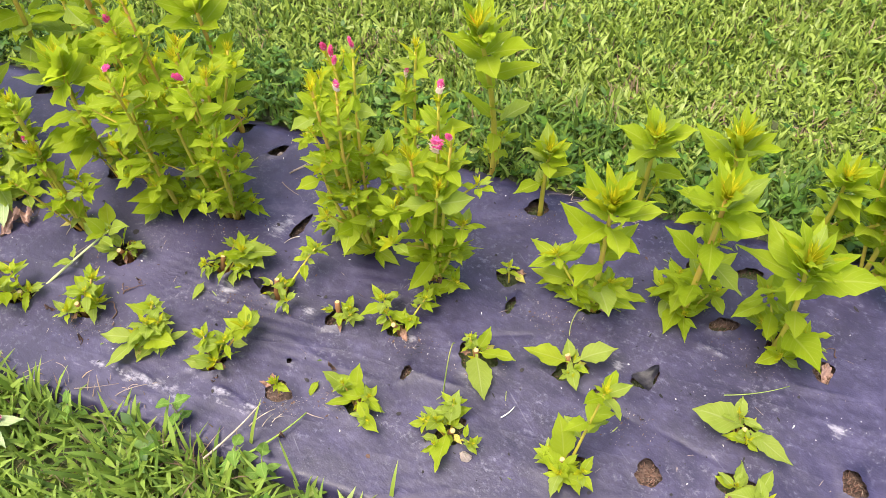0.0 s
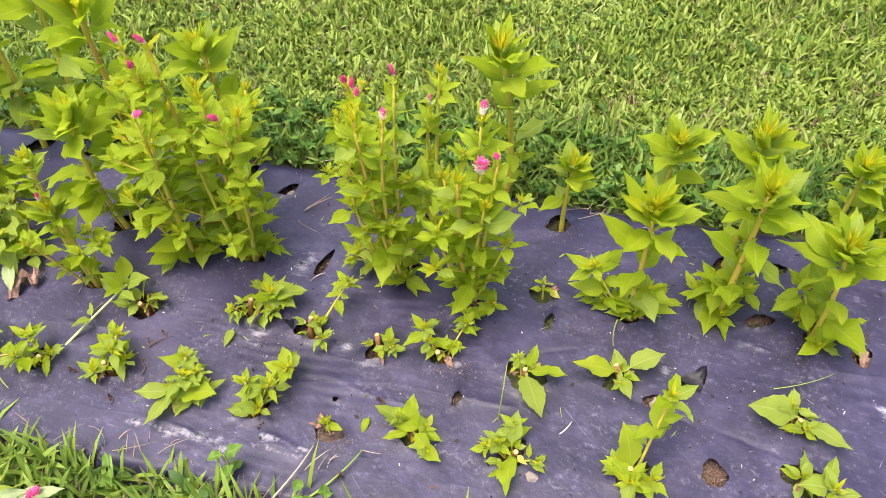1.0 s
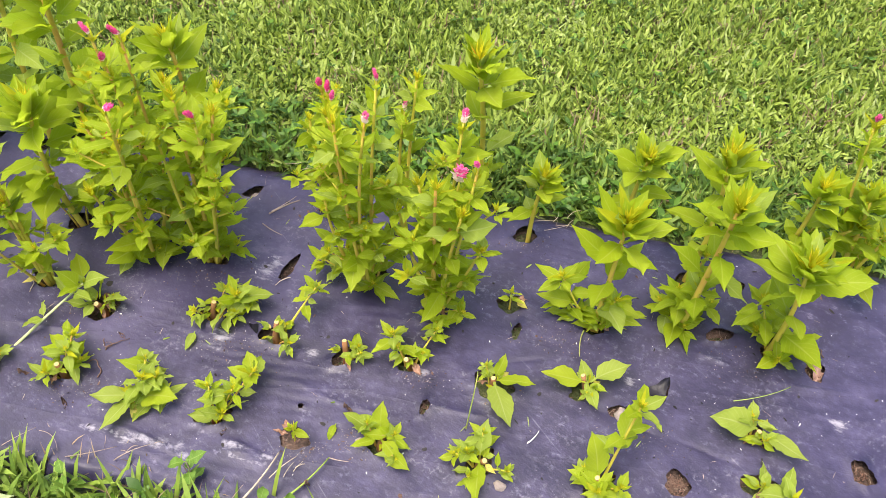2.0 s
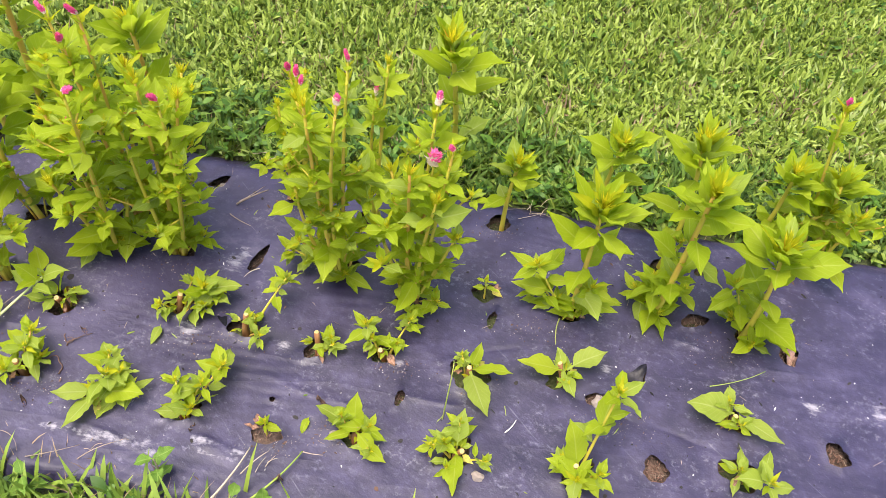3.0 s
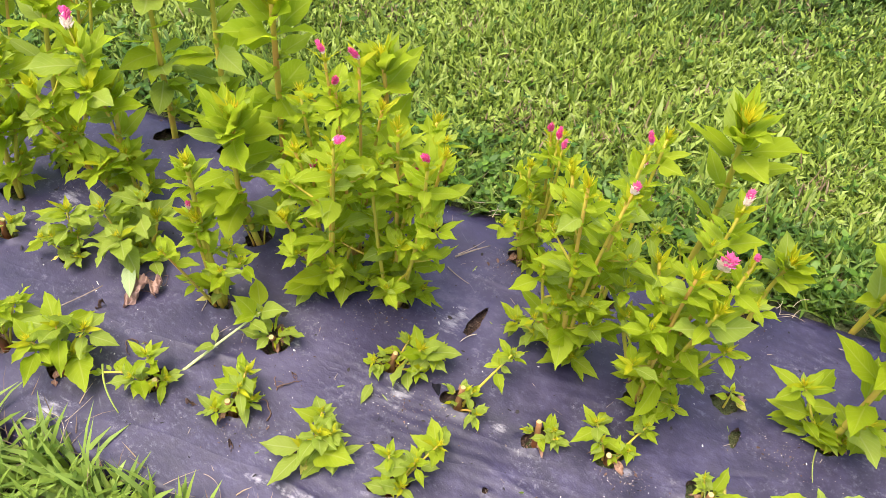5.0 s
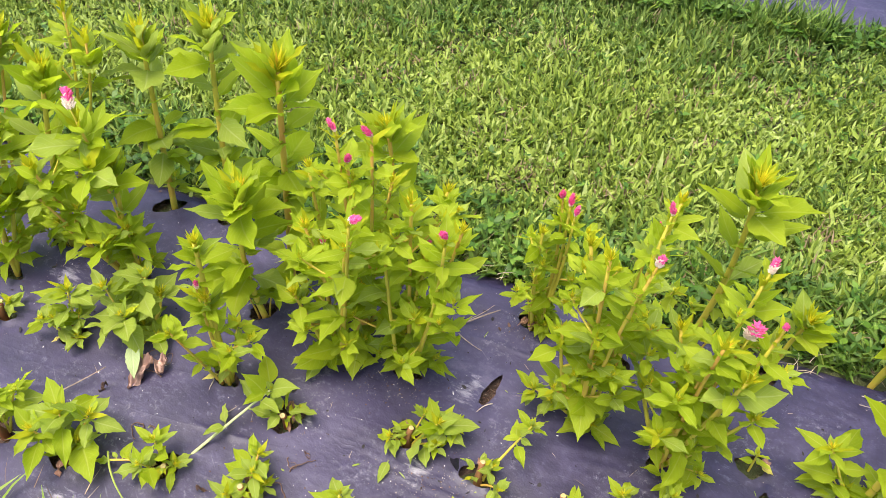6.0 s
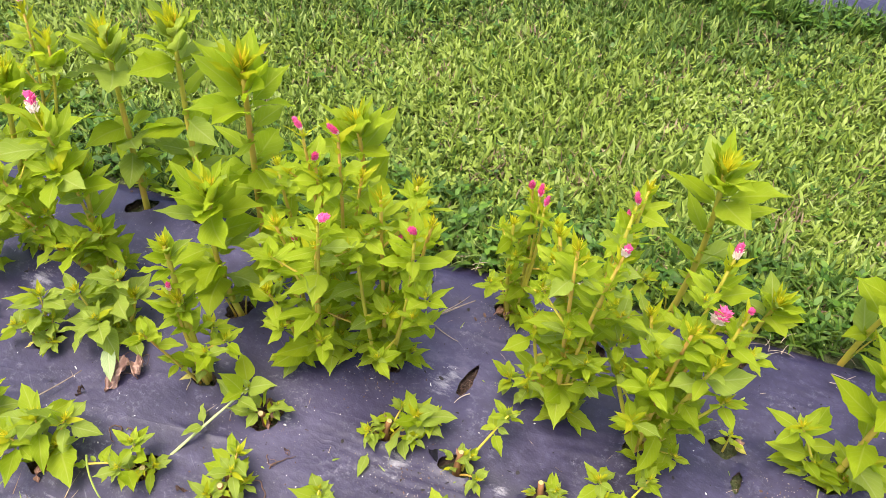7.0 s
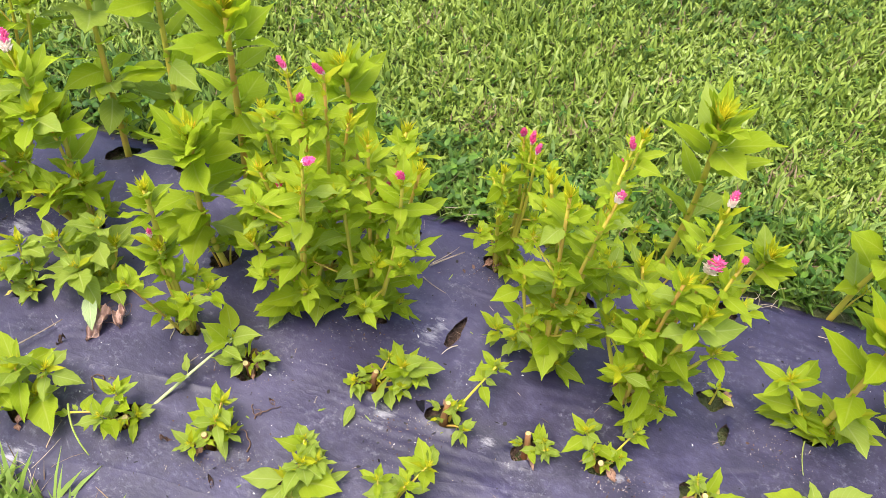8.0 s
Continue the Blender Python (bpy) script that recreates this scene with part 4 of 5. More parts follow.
plant(-0.872, 1.048, "celosia stub with long branch lying on the film", [
    (-0.015, 0.019, 0.065, "sprout", 0.0616),
    (0.163, 0.185, 0.06, "sprout", 0.052),
    (-0.024, -0.028, 0.061, "sprout", 0.056),
    (0.023, -0.002, 0.035, "sprout", 0.0448)], wilted=2, soft=0.5)
plant(-1.075, 1.032, "celosia stub with broad shoots beside fallen branch", [
    (-0.014, 0.046, 0.085, "sprout", 0.105),
    (0.044, 0.051, 0.085, "sprout", 0.095),
    (0.150, 0.002, 0.040, "sprout", 0.045),
    (-0.049, 0.005, 0.075, "sprout", 0.095),
    (0.021, 0.018, 0.035, "sprout", 0.0625)], wilted=2, soft=0.4)
plant(-0.701, 1.028, "cut celosia stub with brown wilted base leaves", [
    (0.017, 0.015, 0.063, "sprout", 0.0625),
    (-0.017, -0.016, 0.031, "sprout", 0.0562),
    (0.02, 0.056, 0.065, "sprout", 0.0562),
    (0.043, 0.014, 0.035, "sprout", 0.05)], wilted=6, soft=0.6)
plant(-0.519, 0.972, "cut celosia stub regrowing crinkled pale leaves", [
    (0.023, 0.019, 0.065, "sprout", 0.0625),
    (0.064, 0.007, 0.035, "sprout", 0.0625),
    (0.015, 0.065, 0.065, "sprout", 0.05),
    (0.046, 0.031, 0.059, "sprout", 0.05)], wilted=2, soft=0.9, leaves=((196, 0.2, 0.09), (-8, 0.3, 0.115), (-112, 0.0, 0.10)))
plant(-0.347, 0.949, "cut celosia stub with dense bright regrowth", [
    (0.076, 0.073, 0.065, "sprout", 0.0728),
    (0.02, -0.005, 0.035, "sprout", 0.0672),
    (-0.007, 0.034, 0.065, "sprout", 0.056),
    (0.044, 0.031, 0.065, "sprout", 0.0616)], wilted=2)
plant(-0.168, 0.91, "tiny celosia sprout in wide torn hole", [
    (0.003, 0.001, 0.049, "sprout", 0.03)], wilted=2, hole=(0.034, 0.028))
plant(0.012, 0.913, "small cut celosia stub with pointed leaves", [
    (0.015, 0.001, 0.04, "sprout", 0.054),
    (-0.019, 0.008, 0.065, "sprout", 0.040),
    (0.036, -0.046, 0.035, "sprout", 0.034)], wilted=2, soft=0.3, leaves=((148, 0.35, 0.095), (88, 1.0, 0.085), (-48, 0.05, 0.10), (-150, 0.15, 0.065)))
plant(0.22, 0.884, "cut celosia stub with three leafy shoots", [
    (-0.006, 0.001, 0.045, "sprout", 0.049),
    (0.052, -0.028, 0.035, "sprout", 0.040),
    (0.003, 0.039, 0.065, "sprout", 0.040),
    (-0.05, 0.003, 0.035, "sprout", 0.040),
    (-0.021, -0.042, 0.035, "sprout", 0.037)], wilted=2, soft=0.4, leaves=((-97, 0.05, 0.105), (88, 0.8, 0.085), (150, 0.25, 0.07)))
plant(0.462, 0.852, "cut celosia stub with one taller side shoot", [
    (0.003, -0.002, 0.042, "sprout", 0.0616),
    (0.051, 0.077, 0.195, "sprout", 0.0728),
    (-0.031, 0.018, 0.033, "sprout", 0.0504),
    (0.032, -0.024, 0.058, "sprout", 0.056)], wilted=1, leaves=((112, 0.95, 0.115), (168, 0.2, 0.07), (-60, 0.05, 0.07)))
plant(0.812, 0.99, "small celosia regrowth beside curled weed stem", [
    (-0.019, 0.018, 0.046, "sprout", 0.045),
    (0, -0.02, 0.035, "sprout", 0.045),
    (-0.046, 0.016, 0.035, "sprout", 0.034)], wilted=2, soft=0.8, leaves=((168, 0.3, 0.12), (-44, 0.05, 0.11)))
plant(0.8, 0.868, "small celosia sprouts at dark hole", [
    (-0.013, -0.005, 0.035, "sprout", 0.0448),
    (0.031, -0.04, 0.057, "sprout", 0.0504)], wilted=2, soft=0.7, hole=(0.046, 0.032))
plant(0.245, 1.068, "celosia stub in debris-filled hole with two broad leaves", [
    (-0.010, 0.012, 0.050, "sprout", 0.030)], wilted=4, soft=0.7, hole=(0.048, 0.032), leaves=((-12, 0.35, 0.10), (-78, 0.05, 0.125), (62, 0.6, 0.065), (115, 0.5, 0.04)))
plant(0.452, 1.075, "celosia stub with wide pair of leaves", [
    (-0.004, -0.019, 0.035, "sprout", 0.028)], wilted=2, soft=0.7, hole=(0.040, 0.028), leaves=((176, 0.30, 0.115), (28, 0.40, 0.110), (112, 0.5, 0.055), (-82, 0.0, 0.065), (-30, 0.2, 0.042)))
plant(0.285, 1.296, "tiny celosia sprout inside dark hole", [
    (-0.003, 0.001, 0.05, "sprout", 0.03)], wilted=2)
plant(-0.458, 1.38, "bushy celosia with slender stems and pink spikes", [
    (0.016, 0.002, 0.502, "slim", 0.06),
    (0.097, -0.106, 0.561, "flower", 0.055),
    (0.117, -0.063, 0.516, "slim", 0.055),
    (0.044, 0.005, 0.348, "slim", 0.055),
    (-0.036, 0.017, 0.199, "slim", 0.055),
    (-0.03, -0.024, 0.405, "slim", 0.06),
    (0.038, 0.005, 0.394, "flower", 0.045),
    (0.039, 0.005, 0.038, "sprout", 0.048),
    (-0.01, -0.002, 0.048, "sprout", 0.048),
    (0.002, 0, 0.132, "sprout", 0.06),
    (0.02, 0.003, 0.07, "sprout", 0.06),
    (0.063, 0.007, 0.049, "sprout", 0.055),
    (-0.021, -0.004, 0.102, "sprout", 0.06)], wilted=2)
plant(-0.614, 1.385, "wide bushy celosia with yellow growing tips", [
    (-0.035, 0.001, 0.396, "slim", 0.065),
    (0.096, -0.124, 0.578, "flower", 0.055),
    (-0.011, -0.004, 0.05, "sprout", 0.08),
    (-0.069, -0.027, 0.228, "slim", 0.055),
    (0.063, -0.066, 0.421, "slim", 0.06),
    (-0.004, -0.001, 0.374, "flower", 0.05),
    (0.058, 0.029, 0.213, "slim", 0.055),
    (0.054, 0.016, 0.049, "sprout", 0.07),
    (-0.039, -0.021, 0.035, "sprout", 0.065),
    (0.029, -0.017, 0.035, "sprout", 0.06)], wilted=3)
plant(-0.591, 1.497, "tall celosia with three pink flower spikes", [
    (0.014, -0.092, 0.634, "flower", 0.055),
    (0.042, -0.126, 0.602, "flower", 0.05),
    (0.083, -0.115, 0.653, "flower", 0.05),
    (0.087, -0.009, 0.45, "slim", 0.065),
    (-0.071, -0.026, 0.470, "slim", 0.055),
    (0.001, -0.007, 0.381, "slim", 0.065),
    (0.19, 0.02, 0.42, "slim", 0.055)])
plant(-0.544, 1.691, "tall celosia crown near lawn edge", [
    (-0.02, 0, 0.415, "leafy", 0.1)])
plant(-0.824, 1.469, "stout celosia with large yellow-centred crown", [
    (0.015, -0.013, 0.378, "leafy", 0.125),
    (-0.026, -0.015, 0.077, "sprout", 0.05),
    (0.03, 0.015, 0.074, "sprout", 0.05)])
plant(-0.806, 1.600, "tall celosia with broad crown and thick stem", [
    (0.08, -0.06, 0.63, "leafy", 0.115)])
plant(-1.022, 1.75, "tall celosia crown with thick pinkish stem", [
    (0.046, 0.024, 0.547, "leafy", 0.11),
    (0.023, 0.012, 0.14, "sprout", 0.05)], soft=0.3)
plant(-1.199, 1.759, "tall celosia with leaning stem and leafy crown", [
    (0.045, 0.029, 0.497, "leafy", 0.105),
    (0.03, 0.02, 0.095, "sprout", 0.05)], soft=0.4)
plant(-1.166, 1.511, "tall celosia with long leaves and pink flower", [
    (0.006, -0.003, 0.508, "bigflower", 0.10),
    (0.033, 0.026, 0.336, "crown", 0.07),
    (0.026, 0.02, 0.125, "sprout", 0.065),
    (-0.021, -0.018, 0.157, "sprout", 0.06),
    (0.050, -0.030, 0.200, "sprout", 0.07),
    (0.034, 0.027, 0.04, "sprout", 0.05),
    (-0.045, -0.04, 0.249, "sprout", 0.07),
    (-0.077, -0.074, 0.234, "sprout", 0.06),
    (-0.086, -0.085, 0.311, "sprout", 0.065),
    (-0.102, -0.057, 0.369, "slim", 0.07)])
plant(-0.839, 1.279, "celosia with pink bud and yellowed leaf", [
    (0.015, 0.01, 0.413, "crown", 0.058),
    (-0.003, -0.002, 0.305, "flower", 0.05),
    (0.017, -0.013, 0.28, "slim", 0.055),
    (-0.06, -0.048, 0.199, "sprout", 0.055),
    (0.044, 0.026, 0.159, "sprout", 0.05),
    (0.009, 0.006, 0.056, "sprout", 0.04)], wilted=1)
plant(-1.22, 1.312, "small celosia regrowth on brown stub", [
    (0.0, 0.04, 0.11, "sprout", 0.07),
    (-0.05, -0.01, 0.06, "sprout", 0.06),
    (0.017, 0.018, 0.055, "sprout", 0.056),
    (-0.014, -0.003, 0.065, "sprout", 0.0504),
    (0.029, -0.019, 0.035, "sprout", 0.0504)], wilted=2, soft=0.8)
plant(-1.077, 1.339, "low bushy celosia with soft green leaves", [
    (-0.06, 0.03, 0.12, "sprout", 0.075),
    (0.03, 0.06, 0.15, "sprout", 0.08),
    (0.0, -0.02, 0.10, "sprout", 0.075),
    (-0.036, 0.048, 0.065, "sprout", 0.0672),
    (0.061, 0.047, 0.109, "slim", 0.055),
    (0.019, 0.009, 0.035, "sprout", 0.0616),
    (-0.031, 0.01, 0.065, "sprout", 0.056),
    (0.058, -0.007, 0.035, "sprout", 0.056)], wilted=2, soft=0.9)
plant(-1.398, 1.582, "tall leafy celosia beside the lawn", [
    (0.078, 0.066, 0.471, "leafy", 0.1),
    (0.162, 0.133, 0.528, "slim", 0.07),
    (0.103, 0.168, 0.6, "flower", 0.06),
    (-0.023, -0.024, 0.082, "sprout", 0.06),
    (0.01, -0.011, 0.035, "sprout", 0.05)])
plant(-1.473, 1.457, "bushy celosia with broad leaves", [
    (0.055, 0.058, 0.197, "leafy", 0.1),
    (0.073, 0.075, 0.383, "leafy", 0.1),
    (0.038, 0.041, 0.098, "sprout", 0.06)])
plant(-1.415, 1.334, "small celosia regrowth beside pale stain", [
    (0.022, 0.016, 0.035, "sprout", 0.05),
    (-0.004, -0.021, 0.035, "sprout", 0.05)], soft=0.8)
plant(-1.238, 1.058, "low celosia regrowth near bed edge", [
    (0.035, 0.05, 0.087, "sprout", 0.06),
    (0.007, 0.01, 0.104, "sprout", 0.055)])
plant(-1.622, 1.694, "tall celosia at the grassy edge", [
    (0.067, 0.063, 0.454, "leafy", 0.1),
    (0.088, 0.123, 0.463, "slim", 0.07)])

# ---- bare planting holes burnt in the film: x, y, half length, half width, turn ----
HOLES += [(-0.168, 0.987, 0.008, 0.006, 0.9), (-0.41, 1.612, 0.030, 0.017, 0.5), (-0.265, 1.362, 0.040, 0.015, 1.12), (0.298, 1.217, 0.021, 0.012, 1.3), (0.098, 1.005, 0.018, 0.011, 1.4),
          (0.612, 1.080, 0.036, 0.019, 0.75), (0.626, 0.870, 0.030, 0.027, 0.2), (1.015, 0.918, 0.026, 0.027, 0.8), (0.982, 1.163, 0.022, 0.028, 0.3),
          (0.776, 1.244, 0.030, 0.021, 0.2), (0.84, 1.40, 0.03, 0.02, 0.3), (0.527, 1.023, 0.030, 0.020, 0.2)]


def hole_field(x, y):
    """How far each place lies from the nearest hole, in that hole's own half widths, and which hole it is."""
    best, which = np.full(x.shape, 9.0), np.full(x.shape, -1)
    for k, (hx, hy, a, b, t) in enumerate(HOLES):
        dx, dy = x - hx, y - hy
        p, q = dx * math.cos(t) + dy * math.sin(t), -dx * math.sin(t) + dy * math.cos(t)
        ang = np.arctan2(q / b, p / a)
        d = (np.abs(p / a) ** 1.4 + np.abs(q / b) ** 1.75) ** 0.64 / (1 + 0.14 * np.sin(2 * ang + k) + 0.09 * np.sin(3 * ang + 2 * k) + 0.05 * np.sin(7 * ang + k))
        which = np.where(d < best, k, which)
        best = np.minimum(best, d)
    return best, which


def film_relief(x, y):
    """Slack ripples of the stretched film."""
    return 0.32 * (0.0022 * np.sin(9 * x + 14 * y + 2.0 * np.sin(5 * x)) * np.sin(4.1 * x - 3 * y) + 0.0016 * np.sin(31 * y + 6 * np.sin(3.3 * x + y) + 5 * x)
            + 0.0011 * np.sin(58 * y + 17 * x + 5 * np.sin(7 * x)) * (0.5 + 0.5 * np.sin(6.1 * x + 9 * y))
            + 0.0017 * np.sin(250 * y + 45 * x + 9 * np.sin(5 * x + 3 * y)) * np.clip(np.sin(7.3 * x + 2 * np.sin(6 * y)) * np.sin(11 * y + 3 * x) - 0.25, 0, 1)
            + 0.0013 * np.sin(215 * y - 80 * x + 7 * np.sin(6 * x)) * np.clip(np.sin(5.1 * x + 8 * y + 1.0) * np.sin(9 * y - 4 * x + 2) - 0.35, 0, 1))


# long creases pulled into the film: from x, y to x, y, height
CREASES = ((0.86, 1.135, 1.06, 1.105, 0.0045), (0.46, 1.03, 0.62, 0.965, -0.004), (0.62, 0.965, 0.80, 0.915, -0.003), (0.70, 1.19, 0.80, 1.165, 0.004), (0.10, 1.02, 0.24, 0.985, 0.0035),
           (-0.62, 0.93, -0.38, 0.86, 0.004), (-0.33, 0.899, -0.19, 0.857, 0.0045), (-0.33, 0.887, -0.20, 0.847, 0.0045), (-0.32, 0.873, -0.21, 0.840, 0.004), (-1.38, 1.50, -1.24, 1.44, 0.005), (-1.36, 1.47, -1.22, 1.42, 0.005),
           (-1.34, 1.45, -1.20, 1.395, 0.0045), (0.17, 1.11, 0.40, 1.15, -0.003), (-0.90, 1.17, -0.66, 1.12, 0.003), (-0.36, 1.50, -0.10, 1.47, 0.003), (-0.22, 1.05, 0.06, 0.96, 0.003))


def creases(x, y):
    """Sharp folds across the film, each fading out towards its ends."""
    z = np.zeros_like(x)
    for x0, y0, x1, y1, h in CREASES:
        long = math.hypot(x1 - x0, y1 - y0)
        ex, ey = (x1 - x0) / long, (y1 - y0) / long
        s = (x - x0) * ex + (y - y0) * ey
        off = -(x - x0) * ey + (y - y0) * ex + 0.006 * np.sin(s * 23 + 7 * x0)
        fade = np.clip(np.minimum(s, long - s) / (0.35 * long), 0, 1)
        z += h * fade * np.exp(-np.abs(off) / 0.006)
    return z


def sheet(u, v, z_of, cut):
    uu, vv = np.meshgrid(u, v, indexing="ij")
    x, y = to_xy(uu, vv)
    d, which = hole_field(x, y)
    z = z_of(x, y, vv, d, which)
    idx = np.arange(uu.size).reshape(uu.shape)
    quads = np.stack([idx[:-1, :-1], idx[1:, :-1], idx[1:, 1:], idx[:-1, 1:]], -1).reshape(-1, 4)
    co = np.stack([x, y, z], -1).reshape(-1, 3)
    if cut:
        gone = d.ravel() < 1
        drop = gone[quads].any(1)
        rim = np.zeros(len(co), bool)
        rim[quads[drop].ravel()] = True
        rim &= ~gone
        quads = quads[~drop]
        hole = np.array(HOLES)[which.ravel()]
        pull = np.where(rim, np.clip(1.0 / d.ravel(), 0.5, 1), 1.0)
        co[:, 0] = hole[:, 0] + (co[:, 0] - hole[:, 0]) * pull
        co[:, 1] = hole[:, 1] + (co[:, 1] - hole[:, 1]) * pull
        used = np.unique(quads)
        back = np.full(len(co), -1)
        back[used] = np.arange(len(used))
        co, quads = co[used], back[quads]
    return quick_mesh("sheet", co, [quads])


def film_z(x, y, v, d, which):
    curl = np.where(d < 1.9, np.sin(which * 2.3 + 5 * np.arctan2(y - 1.2, x)) * 0.5 + 0.5, 0) * np.clip(1.9 - d, 0, 0.9) ** 2
    pucker = np.where(d < 3.2, np.sin(40 * x + 25 * y + which) * np.clip(3.2 - d, 0, 2.2), 0) * 0.0006
    return bed_height(v) + film_relief(x, y) + creases(x, y) + 0.007 * curl + pucker


# how far each hole is filled up with crumbled soil
FILLED = np.array([0.45 if k - len(HOLES) in (-6, -5, -4, -1) else 0.05 + 0.35 * math.sin(k * 1.7) ** 2 for k in range(len(HOLES))])
FILLED[[math.hypot(h[0] + 0.168, h[1] - 0.91) < 0.02 for h in HOLES]] = 0.95


def soil_z(x, y, v, d, which):
    lumps = 0.003 * np.sin(70 * x + 3 * np.sin(50 * y)) * np.sin(83 * y + 2 * np.sin(61 * x))
    return bed_height(v) - 0.024 - 0.026 * np.clip(1.3 - d, 0, 1) + 0.042 * np.clip(1.5 - d, 0, 1) * FILLED[which] + lumps


film = new("mulch_film", sheet(np.arange(-2.6, 2.3, 0.0050), np.arange(V_NEAR - 0.03, V_FAR + 0.03, 0.0042), film_z, True))
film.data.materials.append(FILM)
tagged(film, "dusty black plastic mulch film stretched over raised bed", "mulch film", kind="structure")
for end_name, u_a, u_b in (("mulch_film", -5.0, -2.599), ("mulch_film", 2.290, 5.2)):
    ue, ve = np.meshgrid(np.linspace(u_a, u_b, 60), np.arange(V_NEAR - 0.03, V_FAR + 0.03, 0.0075), indexing="ij")
    xe, ye = to_xy(ue, ve)
    ie = np.arange(ue.size).reshape(ue.shape)
    film_end = new(end_name, quick_mesh("film_end", np.stack([xe, ye, bed_height(ve) + film_relief(xe, ye)], -1).reshape(-1, 3),
                                        [np.stack([ie[:-1, :-1], ie[1:, :-1], ie[1:, 1:], ie[:-1, 1:]], -1).reshape(-1, 4)]))
    film_end.data.materials.append(FILM)
    tagged(film_end, "dusty black plastic mulch film further along the bed", "mulch film", kind="structure")
soil = new("bed_soil", sheet(np.arange(-2.6, 2.3, 0.013), np.arange(V_NEAR - 0.03, V_FAR + 0.03, 0.013), soil_z, False))
soil.data.materials.append(SOIL)
tagged(soil, "dry brown soil showing in the film holes", "soil", kind="structure")

def clean_film_build(node, tree, bsdf):
    obj = node("ShaderNodeTexCoord").outputs["Object"]
    n1 = noise_of(node, obj, 60.0, 4)
    tree.links.new(ramp(node, n1, ((0.35, (0.004, 0.004, 0.006)), (0.7, (0.016, 0.014, 0.022)))), bsdf.inputs["Base Color"])
    bsdf.inputs["Roughness"].default_value = 0.30
    bsdf.inputs["Specular IOR Level"].default_value = 0.12
    bump = node("ShaderNodeBump", None, Height=n1, Strength=0.5, Distance=0.004)
    tree.links.new(bump.outputs[0], bsdf.inputs["Normal"])


# the film's clean black underside shows on torn tongues
FILM_CLEAN = material("clean_film_underside", clean_film_build)


def film_flap(x, y, turn, long, wide, curl, label):
    co, quads = [], []
    for i in range(9):
        s = i / 8
        a = curl * s
        w = wide * (1 - s) ** 0.7 * (1 + 0.15 * math.sin(9 * s))
        for j in range(5):
            q = j / 4 * 2 - 1
            co.append((q * w + 0.004 * s, long * math.sin(a) / curl, 0.002 + long * (1 - math.cos(a)) / curl + 0.004 * q * q * s))
    for i in range(8):
        for j in range(4):
            k = i * 5 + j
            quads.append((k, k + 1, k + 6, k + 5))
    me = bpy.data.meshes.new("film_flap")
    me.from_pydata(co, [], quads)
    me.polygons.foreach_set("use_smooth", [True] * len(quads))
    me.materials.append(FILM_CLEAN)
    ob = new("film_flap", me)
    ob.matrix_world = pose(x, y, 0.001, 0, 0, turn)
    return tagged(ob, label, "film scrap")


film_flap(0.600, 1.066, -38, 0.058, 0.024, 0.7, "torn black film tongue curling up beside hole")
film_flap(-0.300, 1.175, 100, 0.026, 0.014, 1.3, "torn black film tongue curling up beside hole")

# second bed beyond the lawn
u2, v2 = np.meshgrid(np.arange(-5.0, 5.2, 0.04), np.arange(BED2_NEAR - 0.03, BED2_FAR + 0.03, 0.03), indexing="ij")
x2, y2 = to_xy(u2, v2)
i2 = np.arange(u2.size).reshape(u2.shape)
film2 = new("mulch_film", quick_mesh("second_sheet", np.stack([x2, y2, bed_height(v2, BED2_NEAR, BED2_FAR) + 1.5 * film_relief(x2, y2)], -1).reshape(-1, 3),
                                     [np.stack([i2[:-1, :-1], i2[1:, :-1], i2[1:, 1:], i2[:-1, 1:]], -1).reshape(-1, 4)]))
film2.data.materials.append(FILM)
tagged(film2, "second bed of black plastic mulch film beyond the lawn", "mulch film", kind="structure")


# ---- litter ----
LITTER = speckled("brown_litter", (0.022, 0.010, 0.007), (0.125, 0.068, 0.048), 90, 0.9)
def lying_leaf(x, y, z, turn, rise, length, kind, label, widen=1.0, shape=2):
    me = LEAF_MESH[kind][shape]
    ob = new("fallen_leaf", me)
    ob.matrix_world = pose(x, y, z, math.degrees(rise), 0, math.degrees(turn) - 90) @ Matrix.Diagonal((length * widen, length, length, 1))
    return tagged(ob, label, "leaf")


